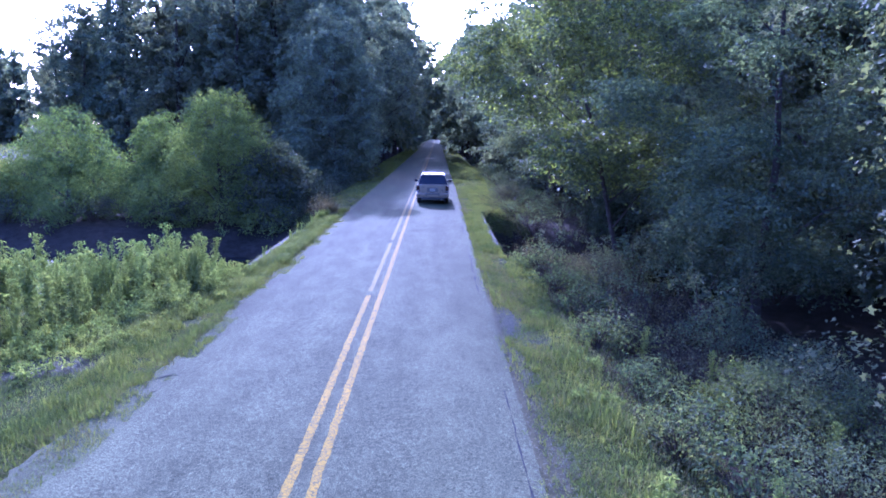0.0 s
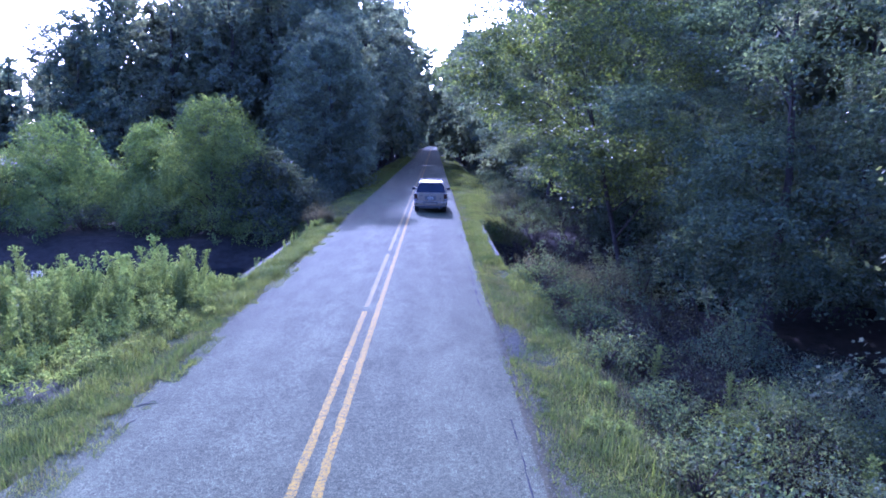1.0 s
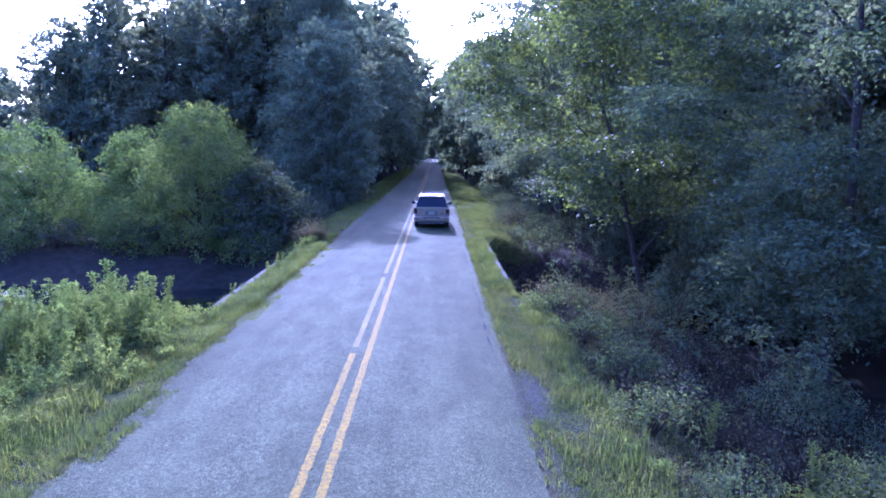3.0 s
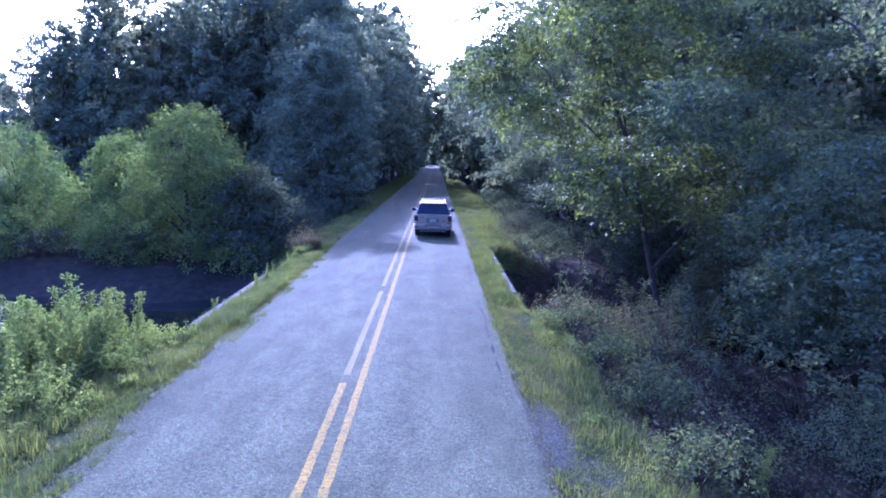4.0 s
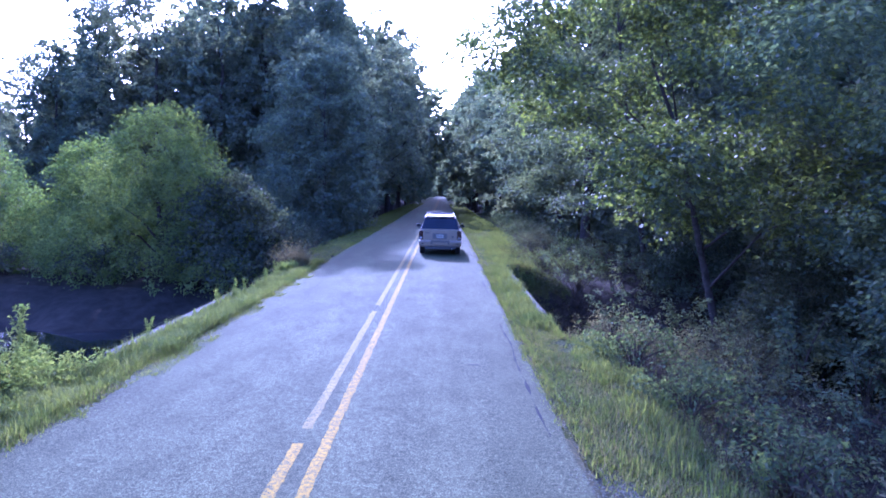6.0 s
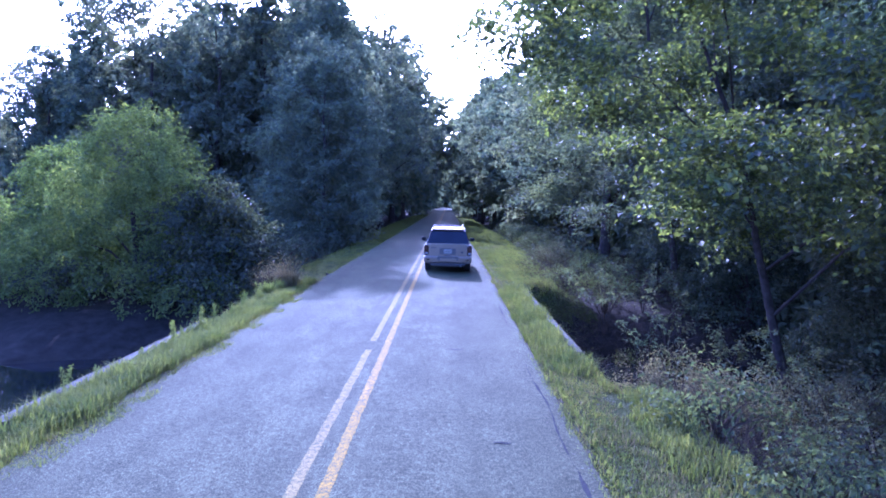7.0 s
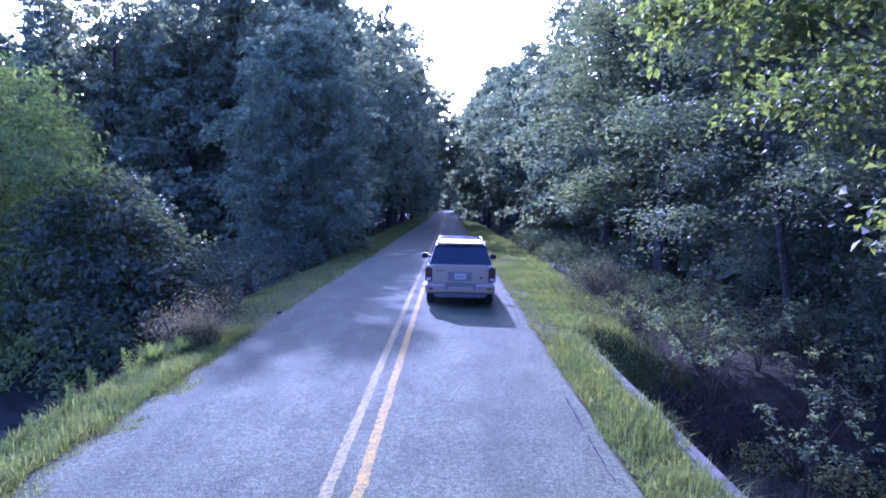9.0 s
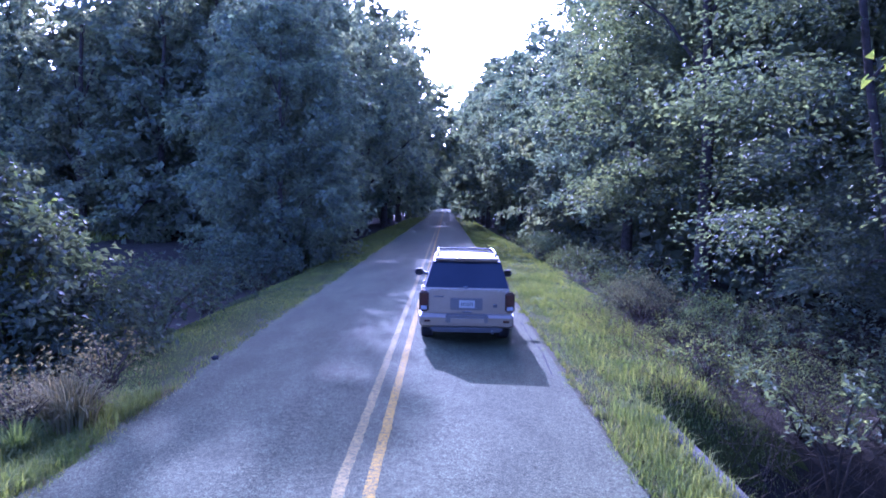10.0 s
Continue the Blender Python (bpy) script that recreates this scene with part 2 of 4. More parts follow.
def sprays(rng, clumps, n, per=22, reach=0.55, hang=0.25, flat=0.0):
    """Leaf places in sprays over the outside of a set of ellipsoid clumps."""
    cen = np.array([c for c, r in clumps], dtype=float)
    rad = np.array([r for c, r in clumps], dtype=float)
    w = (rad[:, 0] * rad[:, 2])
    w = w / w.sum()
    want = max(1, n // per)
    got_p, got_d, total = [], [], 0
    while total < want:
        k = rng.choice(len(cen), want, p=w)
        d = unit(rng.normal(0, 1, (want, 3)))
        r = rng.uniform(0.55, 1.06, (want, 1)) ** 0.6
        p = cen[k] + d * rad[k] * r
        q = np.linalg.norm((p[:, None, :] - cen[None]) / rad[None], axis=2)
        q[np.arange(want), k] = 9
        keep = q.min(1) > 0.72
        keep &= rng.random(want) < np.where(d[:, 2] < -0.4, 0.45, 1.0)
        got_p.append(p[keep])
        got_d.append(d[keep])
        total += keep.sum()
    p = np.concatenate(got_p)[:want]
    d = np.concatenate(got_d)[:want]
    tw = d + rng.normal(0, 0.6, d.shape) - np.array([0, 0, hang])
    tw[:, 2] *= 1 - 0.75 * flat
    tw = unit(tw)
    step = rng.uniform(-0.5, 1.0, (want, per, 1)) * reach * (1 + 0.5 * flat)
    off = rng.normal(0, 0.16 * reach + 0.03, (want, per, 3)) * np.array([1 + 0.5 * flat, 1 + 0.5 * flat, 1 - 0.65 * flat])
    pos = p[:, None, :] + tw[:, None, :] * step + off
    pos[:, :, 2] -= (np.maximum(step[:, :, 0], 0) ** 2) * 0.35 * flat / reach
    out = np.repeat(unit(d + rng.normal(0, 0.4, d.shape))[:, None, :], per, 1)
    return pos.reshape(-1, 3), out.reshape(-1, 3)


def make_tree(seed, height, base, spread, leaves, leaf_size, material, label, shape="round", trunk=0.22, clumps=26,
              name="tree", category="tree", lean=(0.0, 0.0), per=22, reach=0.55, lobed=False, wide=0.6, limbs=7, hang=0.25, flat=0.0, tight=1.0):
    """A tree with its foot at the origin: a tapered bent trunk, limbs, and a crown of leaves in sprays."""
    rng = np.random.default_rng(seed)
    tree = new(name)
    tagged(tree, label, category)
    bend = rng.normal(0, 0.25, (6, 2))
    line = []
    for i in range(6):
        f = i / 5
        line.append((lean[0] * f + bend[i][0] * f * 0.8, lean[1] * f + bend[i][1] * f * 0.8, -0.3 + (height * 0.86 + 0.3) * f))
    radii = [trunk * (1.25 if i == 0 else 1.0) * (1 - 0.85 * i / 5) for i in range(6)]
    part("trunk", join_tubes("trunk", [tube(line, radii, 9)], BARK), None, tree)
    balls = []
    for i in range(clumps):
        f = (i + rng.random()) / clumps
        z = base + (height - base) * f
        if shape == "round":
            env = spread * math.sqrt(max(0.05, 1 - (2 * f - 0.9) ** 2 / 1.25))
        elif shape == "tall":
            env = spread * (0.55 + 0.45 * math.sin(math.pi * min(1, f * 1.1 + 0.1))) * (1 - 0.45 * f)
        elif shape == "peak":
            env = spread * (1 - 0.85 * f ** 1.4)
        else:
            env = spread * (1 - 0.75 * f * f)
        a = i * 2.4 + rng.normal(0, 0.35)
        d = env * rng.uniform(0.35, 0.95)
        r = max(0.5, spread * rng.uniform(0.24, 0.42) * (1 - 0.35 * f)) * tight
        balls.append(((lean[0] * f + d * math.cos(a), lean[1] * f + d * math.sin(a), z), (r, r, r * rng.uniform(0.65, 0.9) * tight)))
    for i in range(limbs):
        c, r = balls[int(len(balls) * (i + 0.3) / limbs)]
        f = max(0.18, min(0.8, (c[2] - 1.0 * r[2]) / height - 0.08))
        k = min(4, int(f * 5))
        p0 = Vector(line[k]).lerp(Vector(line[k + 1]), f * 5 - k)
        p1 = Vector(c)
        pm = p0.lerp(p1, 0.5) + Vector((0, 0, 0.12 * (p1 - p0).length))
        rr = trunk * 0.42 * (1 - 0.6 * f)
        part("limb", join_tubes("limb", [tube([p0, p0.lerp(pm, 0.5), pm, p1], [rr, rr * 0.8, rr * 0.6, rr * 0.2], 5)], BARK), None, tree)
    pos, out = sprays(rng, balls, leaves, per, reach, hang, flat)
    size = rng.uniform(0.6, 1.25, len(pos)) * leaf_size
    part("crown", leaves_mesh("crown", rng, pos, out, size, material, wide=wide, lobed=lobed, flat=flat), None, tree)
    return tree


# ---- ground, road, creek ----
def smooth(a, b, v):
    t = min(1.0, max(0.0, (v - a) / (b - a)))
    return t * t * (3 - 2 * t)


def height_at(x, y):
    """The ground's height: a low road bank, and a creek that runs under the road."""
    n = noise.noise(Vector((x * 0.35, y * 0.35, 0.3))) * 0.10 + noise.noise(Vector((x * 1.3, y * 1.3, 4.0))) * 0.04
    far = smooth(3.2, 6.0, abs(x))
    wander = smooth(5.0, 9.0, abs(x)) * (1.6 * noise.noise(Vector((x * 0.22, 1.0, 6.0))) + 0.5 * noise.noise(Vector((x * 0.9, 2.0, 6.0))))
    yc = y + wander
    if x >= 0:
        z = -0.06 - 0.05 * smooth(2.9, 3.9, x) - (1.15 - 0.55 * smooth(36, 46, y)) * smooth(4.2 + 1.1 * smooth(36, 44, y), 7.2, x)
        creek = smooth(25.0, 28.5, yc) * (1 - smooth(35.5, 39.0, yc)) * smooth(3.9, 4.12, x)
    else:
        z = -0.06 - 0.05 * smooth(2.9, 3.9, -x) - 0.30 * smooth(4.0, 8.5, -x) - 0.7 * smooth(19, 24, y) * (1 - smooth(60, 75, y)) * smooth(4.2, 8.0, -x)
        creek = smooth(21.5, 24.5, yc) * (1 - smooth(31.5, 35.0, yc)) * smooth(4.2, 4.4, -x)
        creek = max(creek, smooth(21.5, 26, yc) * (1 - smooth(33, 39, yc)) * smooth(4.4, 5.5, -x)) * (1 - 0.6 * smooth(20, 45, -x))
    z += n * far
    return z * (1 - creek) + creek * (-2.55 + n)


def axis(parts_):
    out = []
    for a, b, s in parts_:
        k = max(1, int(round((b - a) / s)))
        out += [a + (b - a) * i / k for i in range(k)]
    return out + [parts_[-1][1]]


gx = axis([(-1500, -300, 200), (-300, -60, 20), (-60, -12, 2.0), (-12, -5, 0.35), (-5, -2.6, 0.12), (-2.6, 2.6, 1.3), (2.6, 5, 0.12), (5, 12, 0.35), (12, 60, 2.0), (60, 300, 20), (300, 1500, 200)])
gy = axis([(-300, -20, 20), (-20, 2, 1.5), (2, 60, 0.4), (60, 120, 2.0), (120, 400, 14), (400, 2500, 150)])
gv = [(x, y, height_at(x, y)) for y in gy for x in gx]
W = len(gx)
gf = [(j * W + i, j * W + i + 1, (j + 1) * W + i + 1, (j + 1) * W + i) for j in range(len(gy) - 1) for i in range(W - 1)]
ground = new("ground", mesh_of("ground", gv, gf, EARTH, True))
ground.data.materials.append(SHADED_BED)
ground.data.materials.append(SHADED_LITTER)
ground.data.materials.append(MEADOW)
ground.data.materials.append(SHOULDER)


def soil_at(x, y):
    """0 grass, 1 creek bed coloured dark for shade, 2 darkened litter under the woods, 3 the field, 4 gravelly
    shoulder.
    """
    q = 0.12 * math.sin(3.1 * y) + 0.07 * math.sin(7.7 * y + x)
    if y < 60 and (-3.62 + q < x < -2.6 or 2.6 < x < 3.06 + q + 0.22 * smooth(19, 17.5, y)):
        return 4
    if ((x - 3.24) / 0.42) ** 2 + ((y - 17.3) / 1.2) ** 2 < 1 + 3 * q or ((x + 5.7) / 1.4) ** 2 + ((y - 14.1) / 0.8) ** 2 < 1 + 3 * q:
        return 4
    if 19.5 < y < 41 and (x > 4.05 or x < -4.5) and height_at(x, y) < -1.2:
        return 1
    if x > 6.2 + 0.6 * math.sin(y) + smooth(45, 50, y) and y < 420 and x < 60:
        return 2
    if x < -6.4 + 0.5 * math.sin(y * 0.7) and (y > 55 + 0.35 * max(0.0, -x - 12) or 33 < y and x > -30) and x > -60 and y < 420:
        return 2
    return 3 if x < -14 and y > 36 else 0


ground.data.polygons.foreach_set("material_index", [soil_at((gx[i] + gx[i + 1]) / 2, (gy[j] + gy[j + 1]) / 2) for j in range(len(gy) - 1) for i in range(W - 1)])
tagged(ground, "grassy road bank with bare earth falling to a creek", "ground", kind="structure")


def edge_noise(y, seed):
    return 0.13 * noise.noise(Vector((seed, y * 0.7, 0))) + 0.09 * noise.noise(Vector((seed, y * 2.3, 2.0))) + 0.05 * noise.noise(Vector((seed, y * 6.0, 4.0)))


ry = axis([(-20, 60, 0.12), (60, 140, 1.0), (140, 640, 10)])
rv, rf = [], []
cols = [-1.0, -0.75, -0.5, -0.25, 0.0, 0.25, 0.5, 0.75, 1.0]
for y in ry:
    left, right = -3.2 - 0.35 * (1 - smooth(10.5, 14.5, y)) + 1.3 * edge_noise(y, 5.0), 2.9 + 0.2 * edge_noise(y, 9.0)
    for k, c in enumerate(cols):
        x = c * (right if c > 0 else -left)
        z = 0.03 - 0.045 * c * c
        rv.append((x, y, z))
for j in range(len(ry) - 1):
    for i in range(len(cols) - 1):
        o = j * len(cols) + i
        rf.append((o, o + 1, o + len(cols) + 1, o + len(cols)))
road = new("road", mesh_of("road", rv, rf, ASPHALT, True))
tagged(road, "worn grey chip-seal two-lane country road", "road", kind="structure")


def road_height(x):
    return 0.03 - 0.045 * (x / 3.0) ** 2


def stripe(x, y0, y1, width, material, label):
    v, f = [], []
    ys = axis([(y0, min(y1, 70), 0.06)] + ([(70, y1, 4.0)] if y1 > 70 else []))
    for i, y in enumerate(ys):
        j = 0.014 * noise.noise(Vector((x * 7, y * 2.2, 1))) + 0.008 * noise.noise(Vector((x * 7, y * 7.0, 5)))
        l = width / 2 * (1 + 0.08 * noise.noise(Vector((x * 9, y * 3.1, 11))) + 0.2 * noise.noise(Vector((x * 9, y * 13.0, 15))))
        r = width / 2 * (1 + 0.08 * noise.noise(Vector((x * 9, y * 3.1, 21))) + 0.2 * noise.noise(Vector((x * 9, y * 13.0, 25))))
        v += [(x - l + j, y, road_height(x) + 0.005), (x + r + j, y, road_height(x) + 0.005)]
        if i:
            f.append((2 * i - 2, 2 * i - 1, 2 * i + 1, 2 * i))
    part("line_marking", mesh_of("line_marking", v, f, material), None, road, label)


for x, y0, y1, m in ((0.155, -20, 520, YELLOW), (-0.15, -20, 19.05, YELLOW), (-0.15, 19.5, 27.15, PALE_YELLOW), (-0.15, 27.9, 520, PALE_YELLOW)):
    stripe(x, y0, y1, 0.122, m, "worn yellow centre line paint")

TAR = plain_material("dark_patched_asphalt", (0.012, 0.012, 0.0125), (0.03, 0.031, 0.03), 30.0, 0.9)


def road_patch(x, y, w, l, seed):
    """A thin ragged patch or crack filling on the road."""
    v = [(x, y, road_height(x) + 0.005)]
    for k in range(18):
        a = 2 * math.pi * k / 18
        q = 1 + 0.55 * noise.noise(Vector((math.cos(a) * 2, math.sin(a) * 2, seed)))
        px = x + w / 2 * q * math.cos(a)
        v.append((px, y + l / 2 * q * math.sin(a), road_height(px) + 0.0045))
    part("road_patch", mesh_of("road_patch", v, [(0, k + 1, (k + 1) % 18 + 1) for k in range(18)], TAR), None, road, "small dark asphalt patch")


for k, (x, y, w, l) in enumerate(((1.95, 22.6, 0.4, 0.1), (1.5, 27.4, 0.5, 0.12))):
    road_patch(x, y, w * 0.6, l * 0.6, k + 3.3)


def edge_crack(x, y0, y1, seed):
    v, f = [], []
    ys = axis([(y0, y1, 0.12)])
    for i, y in enumerate(ys):
        c = x + 0.05 * noise.noise(Vector((seed, y * 0.6, 0))) + 0.02 * noise.noise(Vector((seed, y * 4, 3)))
        w = max(0.002, 0.010 + 0.03 * noise.noise(Vector((seed, y * 1.7, 8))))
        v += [(c - w, y, road_height(c - w) + 0.0045), (c + w, y, road_height(c + w) + 0.0045)]
        if i:
            f.append((2 * i - 2, 2 * i - 1, 2 * i + 1, 2 * i))
    part("road_crack", mesh_of("road_crack", v, f, TAR), None, road, "dark crack along the road edge")


edge_crack(2.72, 8.0, 13.0, 2.0)
edge_crack(2.7, 19.5, 26.5, 5.0)
edge_crack(2.72, 30.0, 33.0, 7.0)
edge_crack(2.74, 39.0, 44.0, 9.0)

water = new("creek_water", mesh_of("creek_water", [(-60, 20, -2.2), (60, 20, -2.2), (60, 41, -2.2), (-60, 41, -2.2)], [(0, 1, 2, 3)], WATER))
tagged(water, "dark still creek water below the road", "water", kind="structure")


def box_bm(x0, x1, y0, y1, z0, z1, bevel=0.0, segments=2):
    bm = bmesh.new()
    bmesh.ops.create_cube(bm, size=1.0, matrix=Matrix.Translation(((x0 + x1) / 2, (y0 + y1) / 2, (z0 + z1) / 2)) @ Matrix.Diagonal((x1 - x0, y1 - y0, z1 - z0, 1)))
    if bevel:
        bmesh.ops.bevel(bm, geom=bm.edges[:], offset=bevel, segments=segments, affect="EDGES")
    return bm


def headwall(x0, x1, y0, y1, label):
    wall = new("culvert_headwall")
    tagged(wall, label, "concrete wall", kind="structure")
    part("wall_face", box_bm(x0, x1, y0, y1, -3.0, -0.16, 0.03), CONCRETE, wall)
    part("coping", box_bm(x0 - 0.03, x1 + 0.03, y0, y1, -0.16, -0.04, 0.035), CONCRETE, wall)


headwall(-4.36, -4.14, 23.0, 30.2, "weathered concrete culvert edge beside the grass")
headwall(3.79, 3.96, 27.7, 37.2, "weathered concrete culvert edge beside the creek")

# ---- woods ----
def place(tree, x, y, turn=0.0, s=1.0, z=None):
    zz = height_at(x, y) if z is None else z
    tree.matrix_basis = Matrix.Translation((x, y, zz)) @ Matrix.Rotation(radians(turn), 4, "Z") @ Matrix.Scale(s, 4)
    return tree


def plant_copy(tree, x, y, turn=0.0, s=1.0, sz=1.0):
    keep = tuple(tree.scale)
    tree.scale = (1, 1, 1)
    c = copy_thing(tree, Matrix.Translation((x, y, height_at(x, y))) @ Matrix.Rotation(radians(turn), 4, "Z") @ Matrix.Diagonal((s, s, s * sz, 1)))
    tree.scale = keep
    return c


# right of the road, from the walk's start onwards
place(make_tree(11, 11.0, 0.9, 3.8, 8500, 0.15, LEAF_GUM, "sweetgum tree with glossy star-shaped leaves over the bank", trunk=0.2, clumps=34, lobed=True, per=14, flat=0.4, tight=0.85), 11.1, 12.6)
place(make_tree(12, 14.0, 1.5, 4.8, 50000, 0.125, LEAF_GREY, "tall dark grey-green tree crowding the road bank", trunk=0.15, clumps=44, flat=0.6, tight=0.64, per=36), 11.0, 21.5)
place(make_tree(13, 13.6, 4.7, 5.8, 52000, 0.148, LEAF_MAPLE, "maple-leaved tree with sunlit yellow-green leaves over the creek", trunk=0.13, clumps=54, per=36, wide=0.75, reach=0.6, flat=0.45, tight=0.66, lean=(-3.2, 0.4)), 9.9, 30.8)
# The next two reach up out of view so that they shade the maple.
place(make_tree(14, 19.0, 1.4, 4.8, 50000, 0.135, LEAF_OAK, "dense roadside tree with pale leaf undersides", trunk=0.13, clumps=46, flat=0.9, reach=0.75, tight=0.68, lean=(-2.8, 0.0)), 11.0, 42.3)
place(make_tree(15, 21.0, 3.4, 5.2, 34000, 0.18, LEAF_GREY, "tall broad roadside tree with hanging branches", trunk=0.28, clumps=48, flat=0.85, reach=0.8, tight=0.7), 10.0, 51.5)
place(make_tree(16, 19.0, 3.6, 5.5, 20000, 0.3, LEAF_WOOD, "tall dark tree at the wood's edge", trunk=0.3, clumps=44, flat=0.5), 10.2, 62.0)
place(make_tree(17, 15.0, 0.8, 5.0, 16000, 0.28, LEAF_WOOD, "dark tree standing behind the roadside trees", trunk=0.28, clumps=38), 17.0, 27.0)
place(make_tree(18, 14.0, 0.8, 5.0, 14000, 0.28, LEAF_WOOD, "dark tree deep in the wood", trunk=0.28, clumps=38), 17.5, 16.0)

# left of the road: willows at the creek
WILLOW = "bushy willow with sunlit yellow-green top beside the creek"
place(make_tree(21, 6.5, 0.0, 4.2, 46000, 0.16, LEAF_WILLOW, WILLOW, shape="peak", trunk=0.16, clumps=70, wide=0.4, reach=0.5, hang=-0.3), -10.7, 40.3)
place(make_tree(22, 5.5, 0.0, 3.1, 26000, 0.16, LEAF_WILLOW, WILLOW, shape="peak", trunk=0.14, clumps=46, wide=0.4, reach=0.5, hang=-0.3), -14.8, 42.5)
place(make_tree(23, 5.3, 0.0, 4.1, 30000, 0.16, LEAF_WILLOW, WILLOW, shape="peak", trunk=0.16, clumps=60, wide=0.4, reach=0.5, hang=-0.3), -20.0, 41.5)
place(make_tree(24, 4.0, 0.2, 2.7, 17000, 0.17, LEAF_SHADED, "low creekside bush with leaves darkened for shade", shape="dome", trunk=0.1, clumps=40, name="bush", category="bush"), -7.9, 40.0)
place(make_tree(25, 3.4, 0.2, 2.3, 12000, 0.19, LEAF_WILLOW, "low yellow-green creekside bush", shape="dome", trunk=0.1, clumps=34, name="bush", category="bush"), -24.6, 41.0)

CREEK_BUSH = "bush standing in the creek bed, leaves darkened for shade"
place(make_tree(26, 3.8, 0.2, 2.4, 12000, 0.12, LEAF_SHADED, CREEK_BUSH, shape="dome", trunk=0.1, clumps=36, name="bush", category="bush"), 12.6, 32.4)
place(make_tree(27, 3.2, 0.2, 2.2, 10000, 0.12, LEAF_SHADED, CREEK_BUSH, shape="dome", trunk=0.1, clumps=34, name="bush", category="bush"), 11.8, 38.0)

# the dark wood on the left
w1 = make_tree(31, 25.0, 0.8, 6.0, 17000, 0.45, LEAF_WOOD, "tall dark broadleaf tree in the wood", trunk=0.36, clumps=60, reach=0.9, flat=0.3)
w2 = make_tree(32, 28.0, 1.0, 5.6, 15000, 0.5, LEAF_WOOD, "tall slim dark tree in the wood", shape="tall", trunk=0.34, clumps=60, reach=0.9, flat=0.3)
w3 = make_tree(33, 23.0, 0.5, 6.2, 11500, 0.56, LEAF_WOOD, "broad dark tree at the wood's edge", trunk=0.36, clumps=60, reach=0.9, flat=0.3)
w4 = make_tree(35, 25.0, 5.0, 6.3, 11000, 0.56, LEAF_WOOD, "tall dark tree with high branches beside the road", trunk=0.36, clumps=56, reach=0.9, flat=0.3)
place(w4, -11.5, 104.0, 310)
place(make_tree(36, 23.5, 4.0, 7.2, 9500, 0.48, LEAF_WOOD, "large dark tree whose crown overhangs the road", trunk=0.4, clumps=72, reach=0.8, flat=0.3), -7.6, 93.0)
place(w1, -29.0, 82.0, 40)
place(make_tree(37, 20.5, 0.6, 5.0, 32000, 0.26, LEAF_WOOD, "tall dense dark tree at the wood's edge", trunk=0.28, clumps=56, reach=0.6, flat=0.3), -10.4, 77.0)
edge_tree = place(make_tree(34, 15.5, 0.5, 4.8, 22000, 0.31, LEAF_WOOD, "smaller dark tree at the wood's edge", trunk=0.2, clumps=44, flat=0.3), -8.8, 66.3)
plant_copy(edge_tree, -9.4, 70.4, 140.0, 1.05)
plant_copy(edge_tree, -7.4, 61.0, 250.0, 0.88)
place(w2, -17.2, 81.0)
place(w3, -21.5, 80.0)
spots = [(w2, -36.0, 84.0, 90, 0.84), (w3, -42.5, 87.0, 10, 0.8), (w1, -47.0, 89.0, 150, 0.7), (w3, -11.2, 78.5, 120, 0.95), (w3, -10.6, 86.0, 30, 0.98), (w2, -11.6, 84.0, 200, 0.98),
         (w4, -7.0, 112.0, 70, 1.08), (w3, 11.0, 74.0, 15, 0.82), (w4, 9.6, 86.0, 77, 0.74), (w4, 8.8, 98.0, 140, 0.78), (w4, 8.0, 110.0, 222, 0.85),
         (w3, 15.5, 35.0, 60, 0.6), (w1, 19.5, 45.0, 200, 0.6), (w3, 21.0, 22.0, 100, 0.6)]
for t, x, y, a, s in spots:
    plant_copy(t, x, y, a, s)
f1 = make_tree(41, 22.0, 0.4, 6.2, 1100, 1.6, LEAF_WOOD, "far broad tree along the road", trunk=0.3, clumps=44, limbs=3, reach=1.1)
f2 = make_tree(42, 21.0, 0.4, 6.2, 1100, 1.6, LEAF_WOOD, "far slim tree in the distant wood", shape="tall", trunk=0.3, clumps=44, limbs=3, reach=1.1)
b2 = make_tree(45, 23.0, 0.6, 6.6, 6000, 0.95, LEAF_WOOD, "tall dense tree deep in the dark wood", trunk=0.34, clumps=56, limbs=4, reach=1.0)
place(b2, -24.0, 90.0)
f3 = make_tree(43, 23.0, 2.4, 6.0, 1900, 1.3, LEAF_WOOD, "far tree with high branches along the road", trunk=0.3, clumps=44, limbs=3, reach=1.1)
b1 = make_tree(44, 16.0, 0.6, 5.4, 4000, 0.9, LEAF_WOOD, "dark tree deep in the roadside wood", trunk=0.3, clumps=44, limbs=4, reach=0.9)
place(f1, -20.0, 122.0)
place(f2, 19.0, 122.0)
place(f3, -10.4, 119.0)
b3 = make_tree(46, 16.0, 0.6, 5.2, 8000, 0.44, LEAF_WOOD, "dark leafy tree behind the roadside trees", trunk=0.28, clumps=40, limbs=4, reach=0.7)
place(b3, 16.4, 46.0)
place(b1, 14.8, 64.0)
for x, y in ((17.4, 38.5), (18.4, 21.0), (18.0, 29.0), (19.0, 14.0), (14.2, 55.0)):
    plant_copy(b3, x, y, x * y * 5.0, 0.95 + 0.1 * math.sin(y))
rng = random.Random(4)
for i in range(30):
    y = 130 + (i // 2) * 12 + rng.uniform(-3, 3)
    side = -1 if i % 2 else 1
    plant_copy(f3, side * rng.uniform(7.2, 8.4), y, rng.uniform(0, 360), rng.uniform(1.0, 1.25))
